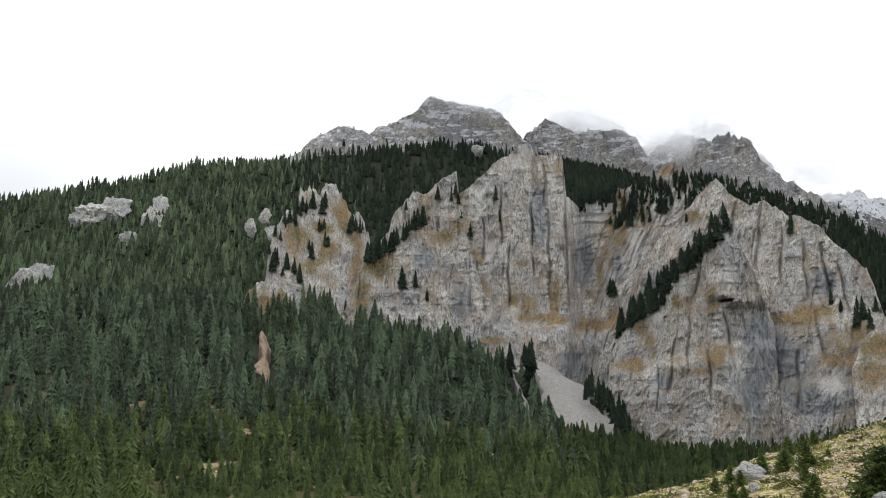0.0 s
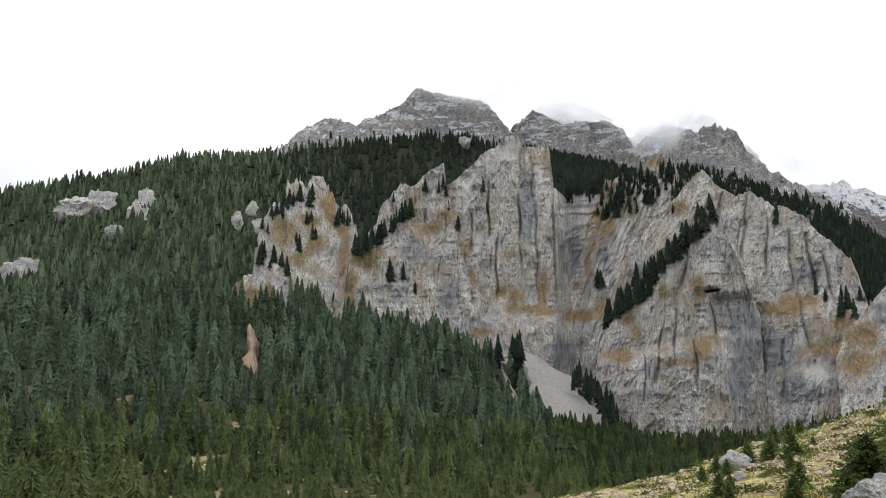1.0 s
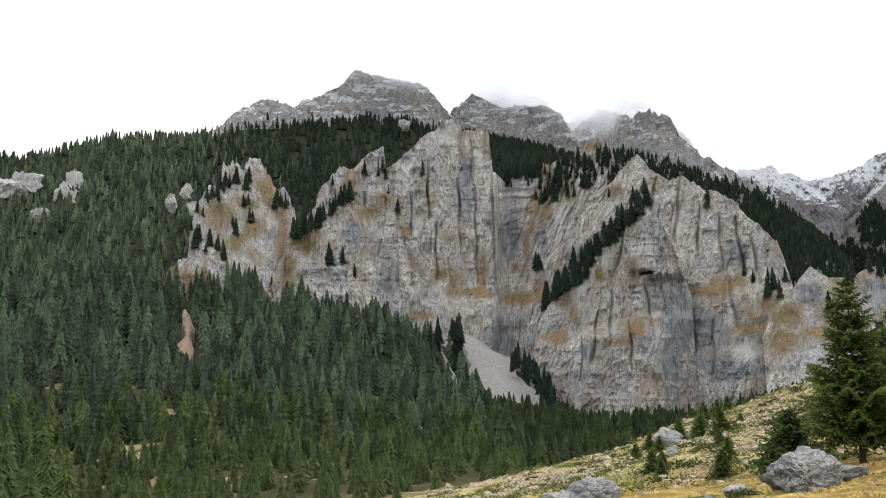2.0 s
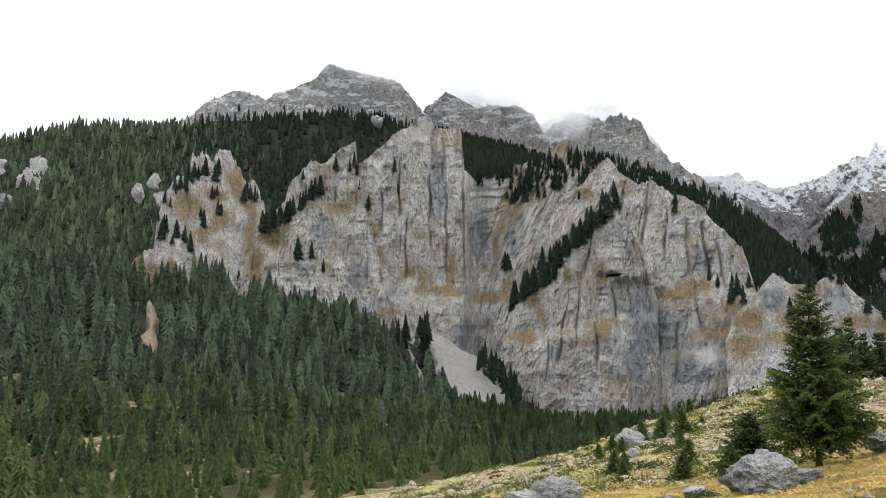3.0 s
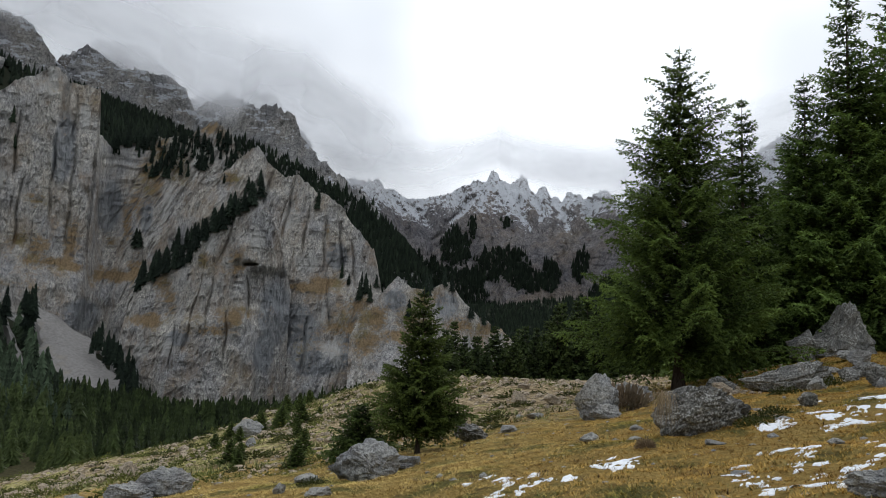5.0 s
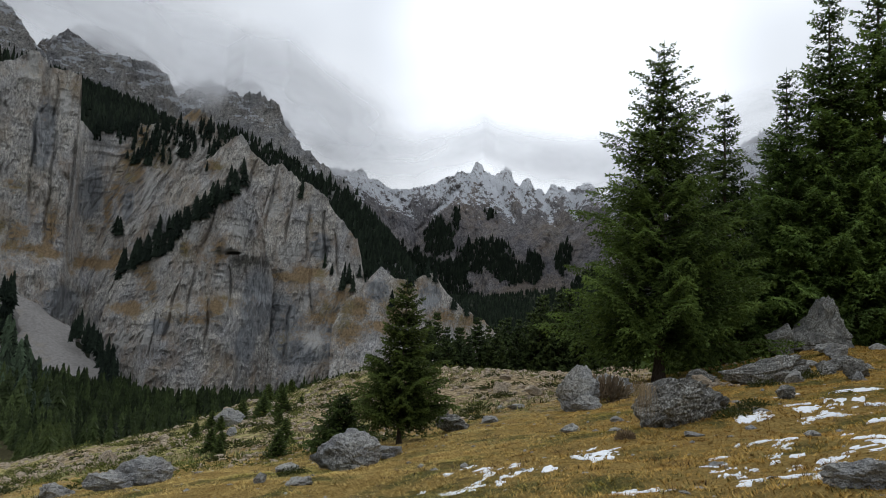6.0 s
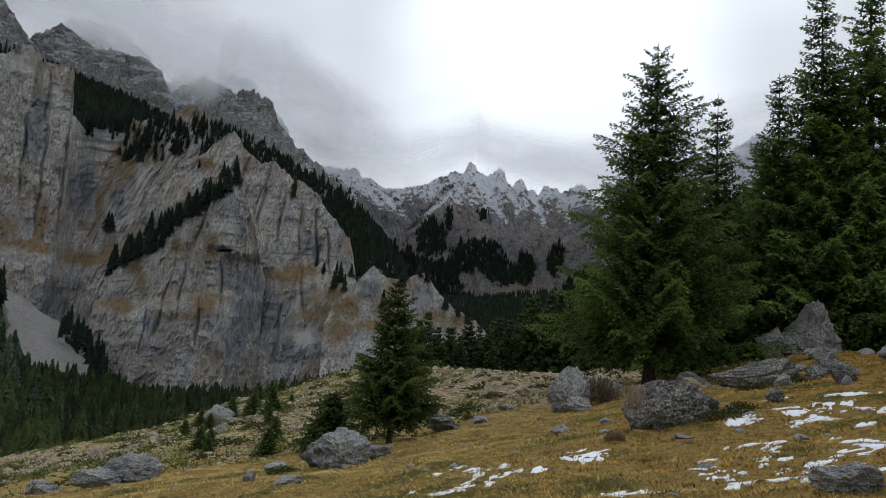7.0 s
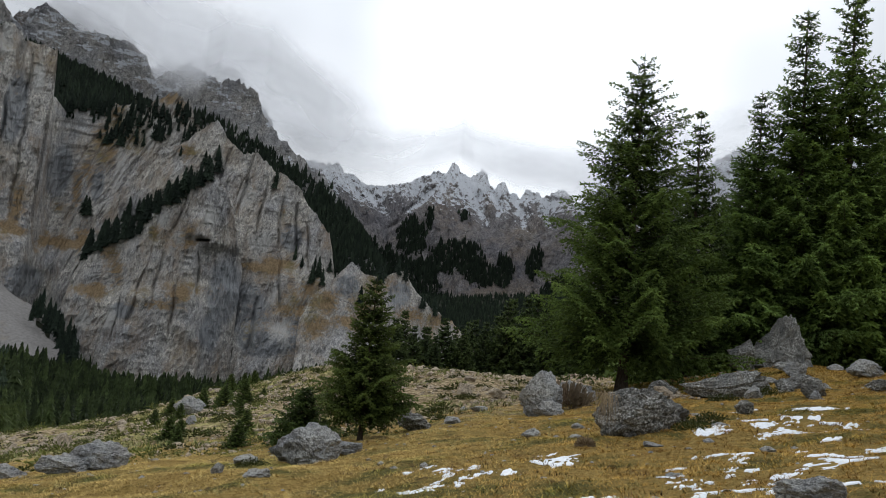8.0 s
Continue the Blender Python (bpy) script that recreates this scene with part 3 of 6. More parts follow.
tower_wall = massif(
    "limestone_wall", "tall grey limestone wall with a square tower and ochre ledges", "cliff",
    [(-4.4, 10.6), (-3.8, 11.2), (-3.6, 12.2), (-2.6, 13.6), (-1.9, 14.1), (-1.0, 13.9), (0.2, 15.1), (1.3, 15.6), (1.5, 13.9), (2.3, 14.4),
     (4.1, 16.2), (5.4, 16.9), (6.3, 17.6), (7.0, 17.1), (7.3, 16.6), (7.7, 16.6), (9.3, 16.6), (9.5, 13.6), (10.3, 12.8), (12.5, 13.6), (13.3, 14.0),
     (15.4, 14.2), (16.7, 15.5), (18.1, 15.0), (18.8, 13.6), (20.5, 12.0)],
    [(-6, 1.0), (0.4, -1), (7, -2), (10, -5), (13, -6), (20, -6)],
    [(-6, 560), (0, 565), (8, 560), (14, 550), (20, 540)], ROCK, rows=260, lean=0.22, fold=wall_fold, pieces=((0, "pinnacle"), (2.0, "tower"), (9.4, "gorge_wall"), (14.8, "leaning_rib")), seed=2,
    slant=lambda A: 0.45 * step(9.6, 13.0, A),
    turf=[(4.0, 3.2, 1.6, 0.35), (8.6, 4.6, 1.4, 0.35), (11.2, 4.2, 1.4, 0.55), (12.5, 4.8, 0.5, 1.5), (6.6, 5.6, 0.7, 1.0), (3.3, 7.2, 0.5, 1.2), (13.2, 10.8, 0.6, 1.8),
          (14.8, 12.0, 0.8, 1.2), (-1.5, 12.4, 0.7, 0.9), (1.5, 11.6, 1.0, 0.8), (16.9, 15.0, 0.9, 0.5), (11.8, 8.0, 0.4, 2.0), (8.4, 6.2, 0.5, 1.4), (7.1, 4.8, 2.0, 0.45), (0.6, 10.9, 0.8, 0.8), (6.2, 8.7, 0.7, 0.6), (5.3, 6.1, 0.7, 0.4), (10.9, 6.5, 0.5, 0.5),
          (13.5, 13.0, 0.7, 1.3), (12.1, 9.1, 0.5, 1.0), (3.1, 9.2, 0.4, 0.6), (12.8, 11.4, 0.5, 1.0)],
    pale=[(10.6, 4.6, 0.12, 0.4), (6.2, 16.4, 0.5, 1.3), (3.9, 9.6, 0.45, 1.0), (2.7, 13.2, 0.7, 1.0), (8.5, 14.6, 0.45, 1.2), (14.2, 9.8, 0.35, 2.0), (15.8, 12.4, 0.35, 1.6)],
    cool=[(10.6, 8.8, 0.8, 2.0), (7.4, 12.2, 0.8, 2.4), (9.6, 1.4, 1.2, 1.2), (13.0, 8.4, 0.4, 1.4)])

shoulder = massif(
    "limestone_shoulder", "lower limestone shoulder with a grassy ochre crest", "cliff",
    [(-7.2, 5.0), (-6.2, 7.4), (-5.5, 9.0), (-3.8, 9.9), (-2.4, 11.2), (-1.5, 12.1), (-0.9, 11.5), (0.4, 11.2), (1.4, 10.8), (2.4, 9.3), (3.2, 7.0), (3.8, 4.0)],
    [(-7.2, 1.5), (-3, 0.5), (3.8, -1.5)],
    [(-7, 548), (-2, 545), (2, 550), (3.8, 562)], ROCK, rows=190, lean=0.26, pieces=((0, "grass_rib"), (-2.9, "prow"), (0.9, "slab")), seed=7, thick=40,
    turf=[(-4.6, 8.6, 1.6, 0.8), (-2.3, 10.8, 1.1, 0.6), (0.6, 10.8, 0.9, 0.6), (-5.6, 6.6, 0.7, 1.6), (-4.4, 9.1, 1.1, 0.7)],
    cool=[(-1.2, 9.2, 0.9, 0.8), (1.6, 6.0, 0.8, 1.4)])

upper_buttress = massif(
    "limestone_buttress", "pale limestone buttress with a serrated crest", "cliff",
    [(12.6, 4.0), (14.5, 8.0), (15.6, 9.6), (17.3, 11.9), (18.2, 12.3), (19.0, 13.2), (20.1, 14.3), (20.9, 13.0), (22.2, 12.1), (22.9, 12.3), (23.2, 12.4),
     (24.7, 11.2), (26.4, 10.5), (27.3, 9.2), (28.1, 8.4), (29.0, 7.2), (29.6, 5.2), (29.9, 3.3)],
    [(12.6, 1.5), (15, -5.5), (20, -6), (26, -6), (30, -5)],
    [(12.6, 525), (20, 495), (26, 480), (30, 478)], ROCK, rows=260, lean=0.3, size=30, slant=lambda A: 0.15 + 0 * A, fold=buttress_fold, pieces=((0, "rib"), (18.6, "horn"), (21.6, "face"), (26.6, "flank")), seed=12,
    turf=[(24.6, 4.2, 1.6, 0.35), (26.8, 1.4, 0.9, 0.6), (27.9, 3.0, 0.8, 0.7), (18.4, 11.6, 0.8, 0.5), (25.5, 8.5, 0.35, 0.7), (27.5, 1.8, 1.0, 1.2), (23.6, 4.2, 2.0, 0.35), (25.8, 4.7, 1.2, 0.35), (22.2, -2.8, 0.8, 0.3)],
    cool=[(23.3, 1.2, 2.3, 2.0), (25.2, -1.0, 2.0, 1.2), (27.7, -0.2, 1.3, 1.3), (21.6, 2.6, 0.9, 1.8), (26.4, 6.6, 0.8, 1.0)],
    pale=[(25.6, 2.6, 0.15, 1.3), (26.4, -0.2, 0.9, 1.0), (22.8, 9.2, 0.7, 0.9), (24.2, 6.0, 1.0, 0.8)])

lower_buttress = massif(
    "lower_limestone_buttress", "blunt grey limestone buttress below a tree-lined ramp", "cliff",
    [(11.6, -1.5), (12.4, 2.4), (13.0, 3.6), (14.5, 4.7), (16.0, 5.6), (16.4, 6.5), (17.5, 8.0), (18.3, 8.9), (19.2, 9.6), (20.6, 10.2), (21.3, 9.6), (22.2, 7.5), (23.2, 4.0)],
    [(11.6, -5), (15, -6), (20, -6.2), (23.2, -6)],
    [(11.6, 520), (16, 478), (20, 468), (22, 476), (23.2, 488)], ROCK, rows=220, lean=0.14, size=30, slant=0.15, pieces=((0, "toe"), (15.8, "brow"), (19.4, "cave_face")), seed=22, thick=45, fold=lower_fold,
    turf=[(13.6, 1.4, 1.2, 0.6), (15.0, 2.8, 0.6, 1.4), (18.0, 0.8, 1.6, 0.4), (17.0, 5.6, 0.5, 0.6), (19.3, 1.5, 0.9, 0.9), (14.4, 3.9, 0.8, 0.5), (19.3, 5.7, 0.6, 0.9)],
    cool=[(22.2, 2.2, 1.3, 2.6), (21.6, -0.6, 0.8, 1.6), (15.6, 0.2, 0.9, 0.6)],
    pale=[(15.0, -0.5, 0.45, 0.8), (19.0, 5.6, 0.8, 0.5), (17.4, 6.9, 0.5, 0.8), (20.6, 7.4, 0.6, 0.9), (13.4, -0.8, 0.6, 0.8)])

crag_row = massif(
    "limestone_crag", "broken limestone crag with a dry ochre grass slope", "cliff",
    [(-12.9, 6.0), (-12.6, 9.0), (-12.2, 11.3), (-11.7, 12.0), (-10.9, 12.6), (-10.5, 13.0), (-10.4, 14.4), (-9.4, 14.6), (-9.0, 13.9), (-8.6, 14.9), (-7.9, 14.4), (-7.3, 13.9),
     (-6.6, 12.7), (-6.1, 12.7), (-5.3, 11.0), (-5.0, 9.0), (-4.6, 6.5)],
    [(-13, 2.0), (-10, 2.5), (-4.4, 1.5)],
    [(-13, 525), (-9, 540), (-4, 560)], ROCK, rows=190, lean=0.6, size=26, depth=0.16, pieces=((0, "low_teeth"), (-10.5, "spire"), (-7.0, "end_wall")), seed=32, thick=70, jag=0.7,
    turf=[(-10.6, 10.2, 1.5, 1.0), (-7.2, 12.2, 0.7, 1.3), (-6.2, 9.6, 0.5, 2.0), (-8.6, 11.4, 1.0, 0.6), (-9.4, 8.6, 0.8, 0.8), (-10.7, 10.7, 1.6, 0.8), (-7.0, 13.2, 0.6, 1.0), (-8.2, 9.7, 0.7, 0.7)])

front_crag = massif(
    "forest_crag", "rounded limestone crag standing out of the forest", "cliff",
    [(-14.4, 3.0), (-14.1, 6.4), (-13.2, 7.4), (-12.2, 7.6), (-11.4, 6.8), (-10.7, 5.8), (-10.2, 4.2)],
    [(-14.4, 1.0), (-10.2, 1.4)], [(-14.4, 478), (-12, 470), (-10.2, 482)], ROCK, rows=90, lean=0.5, size=20, depth=0.22, seed=36, thick=40, jag=0.4,
    turf=[(-12.6, 2.4, 1.6, 1.4), (-13.6, 6.6, 0.5, 0.8), (-11.6, 6.2, 0.6, 0.8), (-12.6, 4.2, 0.6, 1.0), (-12.6, 6.0, 0.8, 0.6)])

low_spur = massif(
    "rock_spur", "low pale rock spur with ochre grass on its flank", "cliff",
    [(27.6, 0.5), (28.3, 2.6), (29.3, 3.5), (30.4, 4.9), (30.9, 5.4), (31.9, 4.6), (33.2, 4.5), (34.0, 5.0), (34.7, 5.2), (35.8, 3.8), (36.9, 2.8), (38.6, 1.8), (40.6, 0.4)],
    [(27.6, -3), (33, -3), (40.6, -2.5)],
    [(27, 430), (33, 420), (40, 470)], ROCK, rows=130, lean=0.6, size=22, depth=0.1, jag=0.1, pieces=((0, "knoll"), (32.4, "hump"), (36.2, "tail")), seed=42, thick=60,
    turf=[(29.4, 2.2, 1.2, 1.0), (33.0, 3.6, 0.8, 0.8), (31.0, 1.0, 1.2, 0.6), (37.6, 1.8, 1.2, 0.5), (32.4, 2.0, 1.6, 1.0), (35.6, 2.0, 1.4, 0.8), (28.8, 0.6, 1.2, 1.0)],
    cool=[(30.8, 3.6, 0.9, 1.0), (34.6, 3.4, 0.9, 1.0)])

def ledge_snow(A, el, proud):
    """Thin snow lying along the ledges of the high crags."""
    return np.clip(0.05 + 0.35 * step(5, 8, A) + 2.3 * fbm(A / 1.1, el / 0.30, 0.4, octaves=4, gain=0.6, seed=57) + 0.6 * step(0.1, -0.2, proud), 0, 2.2) * step(16.0, 18.6, el + 1.8 * step(5, 8, A) + 0.35 * np.clip(A - 12, 0, 14))


peak_crag = massif(
    "summit_crag", "grey rocky summit dusted with snow above the forest", "mountain",
    [(-11.2, 16.4), (-10.4, 17.0), (-9.6, 17.8), (-7.8, 18.7), (-6.6, 18.7), (-5.3, 18.3), (-4.6, 18.8), (-3.6, 19.0), (-1.9, 20.0), (-0.8, 21.0), (0.4, 20.8), (1.6, 20.5), (4.6, 19.9), (5.9, 18.3), (7.1, 17.2), (8.4, 15.5)],
    [(-11.2, 15.2), (0, 15.5), (8.4, 14)],
    [(-11, 985), (0, 1010), (8, 1000)], CRAG, da=0.06, rows=110, lean=0.6, size=45, pieces=((0, "west_ridge"), (-3.8, "summit"), (4.8, "east_shoulder")), seed=52, thick=200, jag=0.18, depth=0.3, drift=ledge_snow)

massif(
    "snow_dusted_crag", "flat-topped grey crag with a snowy ledge", "mountain",
    [(6.2, 15.5), (7.1, 17.7), (7.6, 18.8), (8.1, 19.2), (8.9, 18.8), (10.2, 18.1), (11.4, 18.2), (13.5, 18.1), (14.8, 17.4), (15.3, 16.4), (16.2, 15.0)],
    [(6.2, 14.5), (16.2, 13.5)], [(6, 1040), (16, 1020)], CRAG, da=0.06, rows=110, lean=0.5, size=45, pieces=((0, "knob"), (9.6, "table")), seed=62, thick=200, jag=0.15, depth=0.3, drift=ledge_snow)

ridge_crag = massif(
    "ridge_crag", "grey cliffed ridge falling to a snowy saddle", "mountain",
    [(14.6, 15.0), (15.9, 16.5), (17.6, 17.5), (20.0, 16.7), (20.4, 17.0), (21.2, 17.1), (22.6, 16.5), (23.2, 15.0), (24.5, 13.9), (25.6, 12.9), (26.6, 12.3), (28.0, 11.3), (29.0, 10.2), (31, 8.0), (33, 5.5)],
    [(14.6, 13.0), (22, 8.5), (28, 3), (33, 0.5)], [(14, 1030), (24, 930), (33, 860)], CRAG, da=0.06, rows=130, lean=0.55, size=40, pieces=((0, "shoulder"), (19.4, "summit_block"), (23.4, "ridge")), seed=72, thick=200, jag=0.35, depth=0.32, drift=ledge_snow)

massif(
    "hidden_peak", "higher snowy rock wall half lost in cloud", "mountain",
    [(5, 16.5), (7, 18.6), (9, 19.8), (12, 19.5), (13.2, 18.8), (15, 17.0), (18, 18.2), (21, 17.8), (24, 14.5)], [(5, 14), (24, 12)], [(5, 1500), (24, 1450)], SNOWY,
    da=0.09, rows=80, lean=0.6, size=70, seed=82, thick=300, jag=0.5)

COULOIRS = [  # bearing at the top, at the bottom, heights of both, width
    (38.8, 40.6, 12.6, 8.8, 0.42), (40.8, 41.4, 12.0, 9.8, 0.3), (42.5, 43.5, 11.7, 8.9, 0.4), (44.8, 45.2, 11.2, 9.2, 0.45), (35.9, 33.4, 11.0, 8.2, 0.35),
    (31.2, 33.2, 11.2, 9.0, 0.7), (36.6, 36.9, 12.4, 10.4, 0.3), (29.6, 31.0, 11.8, 10.0, 0.5), (47.6, 47.9, 11.6, 9.0, 0.5), (51.0, 51.6, 12.6, 9.6, 0.5), (55.0, 54.6, 13.6, 10.0, 0.5),
]


def couloir_mask(A, el):
    mask = np.zeros(A.shape)
    for a0, a1, e0, e1, w in COULOIRS:
        f = (e0 - el) / (e0 - e1)
        line = a0 + (a1 - a0) * f + 0.12 * np.sin(el * 4 + a0)
        mask = np.maximum(mask, np.exp(-((A - line) / (w * (1.25 - 0.6 * np.clip(f, 0, 1)))) ** 2) * step(1.15, 0.85, f) * step(-0.4, 0.0, f))
    return mask


def far_fold(A, el):
    # gullies fall away between the towers, and the towers' feet are sheer
    return 16 * couloir_mask(A, el) - 40 * step(9.4, 7.6, el + 0.6 * fbm(A / 1.2, 0.3, seed=95, octaves=3)) * step(38.0, 39.0, A)


def far_drift(A, el, proud):
    wild = fbm(A / 1.1, el / 0.9, 0.6, octaves=4, gain=0.6, seed=96)
    high = step(9.9, 12.0, el + 0.9 * wild + 0.9 * step(35.5, 31.0, A))
    return np.clip(1.5 * couloir_mask(A, el) * step(7.6, 9.4, el) + high * (0.45 + 0.7 * step(0.15, -0.25, proud) + 0.6 * wild + 0.15 * step(34.5, 32.5, A)), 0, 1.3) - 0.45 * step(10.4, 8.6, el)


far_mountain = massif(
    "snowy_mountain", "jagged far mountain streaked with fresh snow", "mountain",
    [(24, 12.6), (27.8, 12.3), (28.5, 12.3), (29.0, 12.5), (29.6, 11.8), (30.6, 11.6), (31.1, 11.2), (32.8, 11.2), (33.8, 11.5), (34.9, 12.0), (36.3, 12.7), (37.2, 12.75), (37.35, 13.2), (37.65, 13.5), (37.95, 13.2), (38.15, 12.7),
     (38.75, 12.5), (39.3, 12.75), (39.6, 13.1), (39.9, 13.2), (40.1, 13.1), (40.3, 12.4), (40.8, 11.8), (41.1, 12.3), (41.35, 12.55), (41.6, 12.4), (42.0, 11.7), (42.8, 11.5), (43.2, 12.0), (43.5, 12.0), (44.4, 11.6), (45.5, 12.1), (45.9, 12.3), (46.8, 11.3),
     (49, 12.6), (52, 13.5), (56, 14.4), (58.2, 15.6), (62, 16), (70, 15), (80, 12)],
    [(24, 6), (31, 2.0), (37, 1.0), (45, 0.0), (55, 1), (80, 2)],
    [(24, 1750), (37, 1800), (45, 1750), (56, 1400), (80, 1200)], SNOWY, da=0.075, rows=190, lean=1.0, size=80, depth=0.6, pieces=((0, "saddle"), (33.8, "main_face"), (41.0, "second_face"), (49.0, "long_ridge")), seed=92, thick=500, jag=0.3, slant=-0.2,
    fold=far_fold, drift=far_drift, turf=[(40.8, 3.9, 1.6, 0.6), (43.0, 4.5, 1.6, 0.9), (39.8, 6.0, 0.4, 0.4)])


def make_scree(label, left, right, top, bottom, r0, r1, seed, mat=None):
    """Loose gravel running out from the foot of the wall; left and right: bearings from top to toe; top and bottom: heights in degrees."""
    n, m = 60, 40
    t = np.linspace(0, 1, n)[:, None]
    s = np.linspace(0, 1, m)[None, :]
    a0, a1 = (np.interp(t, np.linspace(0, 1, len(q)), q) for q in (left, right))
    ragged = 0.16 * (a1 - a0) * fbm(t * 9, 0.3, seed=seed, octaves=3)
    a0, a1 = a0 + ragged, a1 + 0.12 * (a1 - a0) * fbm(t * 9, 7.3, seed=seed + 1, octaves=3)
    az = a0 + (a1 - a0) * s
    el = top - (top - bottom) * t + (s - 0.5) * -0.6 * (1 - t)
    pts = polar(az, el, r0 - (r0 - r1) * t - 6 * np.sin(s * math.pi))
    pts[..., 2] += 0.5 * fbm(pts[..., 0] / 6, pts[..., 1] / 6, seed=31)
    skirt = pts.copy()
    skirt[..., 2] -= 14
    grid = np.concatenate([skirt[:1], pts, skirt[-1:]], 0)
    side = grid.copy()
    side[..., 2] -= 14
    grid = np.concatenate([side[:, :1], grid, side[:, -1:]], 1)
    ob = new("scree_fan", mesh_of("scree_fan", grid.reshape(-1, 3), quads(grid.shape[0], grid.shape[1])[:, ::-1], mat or SCREE, True))
    tagged(ob, label, "scree")


make_scree("pale grey scree fan spilling from the foot of the cliff", (6.8, 6.9, 7.2, 8.0, 9.3), (8.2, 10.2, 11.6, 12.8, 12.2), 1.5, -4.7, 548, 453, 31)
GULLY = rock_material("gully_rock", 9.0, light=(0.34, 0.255, 0.19), dark=(0.12, 0.085, 0.06), ochre=0.4, tall=0.6)
make_scree("bare reddish gully between the trees below a crag", (-12.9, -13.0, -12.8, -13.4, -12.5), (-12.5, -12.2, -12.4, -12.2, -12.2), 3.6, 0.2, 442, 392, 37, GULLY)
make_scree("narrow stony gully beside the scree fan", (4.3, 5.0, 5.7, 6.4), (4.7, 5.5, 6.2, 6.8), 2.2, -2.8, 540, 470, 35)
SCREE_EDGE = [(10.5, -0.2), (10.9, -0.6), (11.3, -1.0), (11.7, -1.5), (12.1, -2.0), (12.4, -2.6), (12.6, -3.2), (12.2, -3.6)]


# ---- trees ----
def conifer(seed, tiers=10, points=7, width=0.2):
    """Crown of one distant spruce, one metre high: tiers of drooping, ragged boughs, as verts, triangles and how far out each vertex is."""
    rng = np.random.default_rng(seed)
    vs, fs, out, count = [], [], [], 0
    bulge = rng.uniform(-1, 1, 6)
    lean = rng.normal(0, 0.012, 2)
    for k in range(tiers):
        f = (k + rng.uniform(-0.45, 0.45)) / tiers
        f = min(max(f, 0.0), 0.985)
        rad = width * (1 - f) ** 0.78 * (1 + 0.14 * np.interp(f, np.linspace(0, 1, 6), bulge)) + 0.008
        z = 0.07 + 0.93 * f
        a = rng.random() * 6.283 + np.arange(2 * points) * math.pi / points + rng.normal(0, 0.09, 2 * points)
        tip = np.arange(2 * points) % 2 == 0
        r = rad * np.where(tip, rng.uniform(0.6, 1.25, 2 * points), rng.uniform(0.35, 0.7, 2 * points))
        zz = z - np.where(tip, 0.30 * r, 0.06 * r) + rng.normal(0, 0.008, 2 * points)
        axis = lean * f
        ring = np.stack([np.cos(a) * r + axis[0], np.sin(a) * r + axis[1], zz], 1)
        top = min(z + 2.6 / tiers * (1 - 0.5 * f) + 0.02, 1.0)
        vs.append(np.concatenate([ring, [(axis[0], axis[1], top)]]))
        j = np.arange(2 * points)
        fs.append(np.stack([j, (j + 1) % (2 * points), np.full(2 * points, 2 * points)], 1) + count)
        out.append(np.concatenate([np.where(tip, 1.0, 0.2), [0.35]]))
        count += 2 * points + 1
    return np.concatenate(vs), np.concatenate(fs), np.concatenate(out)


TINY = [conifer(50 + k, 4, 4, 0.19 + 0.02 * k) for k in range(4)]
LOW = [conifer(100 + k, 6, 5, 0.17 + 0.016 * k) for k in range(6)]
MID = [conifer(200 + k, 14, 6, 0.175 + 0.016 * k) for k in range(6)]
FINE = [conifer(400 + k, 17, 6, 0.20 + 0.022 * k) for k in range(5)]


def stand(name, places, heights, label, shapes, mat, seed):
    """A stand of distant trees as one body of foliage."""
    rng = np.random.default_rng(seed)
    vs, fs, tones, count = [], [], [], 0
    for p, h in zip(places, heights):
        v, f, out = shapes[rng.integers(len(shapes))]
        a = rng.random() * 6.28
        wide = h * rng.uniform(0.8, 1.25)
        c, s = math.cos(a), math.sin(a)
        q = np.stack([(v[:, 0] * c - v[:, 1] * s) * wide, (v[:, 0] * s + v[:, 1] * c) * wide, v[:, 2] * h], 1) + np.asarray(p) - (0, 0, 0.05 * h)
        vs.append(q)
        fs.append(f + count)
        # random tone per tree, plus shading by colour: inner boughs darker than tips
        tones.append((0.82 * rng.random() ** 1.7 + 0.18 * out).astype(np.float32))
        count += len(v)
    me = mesh_of(name, np.concatenate(vs), np.concatenate(fs), mat)
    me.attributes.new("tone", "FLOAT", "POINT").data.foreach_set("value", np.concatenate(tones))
    return tagged(new(name, me), label, "forest", kind="stuff")


def scatter(n, az0, az1, r0, r1, seed, keep=None):
    rng = np.random.default_rng(seed)
    az = rng.uniform(az0, az1, n)
    r = np.sqrt(rng.uniform(r0 ** 2, r1 ** 2, n))
    if keep is not None:
        k = keep(az, r, rng)
        az, r = az[k], r[k]
    x, y = r * np.sin(np.radians(az)), r * np.cos(np.radians(az))
    return np.stack([x, y, land(x, y)], 1), az, r


def clear_of_rock(az, r):
    front = np.interp(az, (-13.2, -13, -9, -4, 8, 12, 20, 30, 31, 40, 41), (2000, 522, 538, 548, 548, 515, 460, 420, 410, 462, 2000))
    behind = np.interp(az, (-14, -4, 8, 20, 30, 40), (600, 650, 690, 680, 620, 560))
    crag = (az > -14.2) & (az < -10.3) & (r > 464) & (r < 515)
    return ((r < front - 3) | (r > behind)) & ~crag


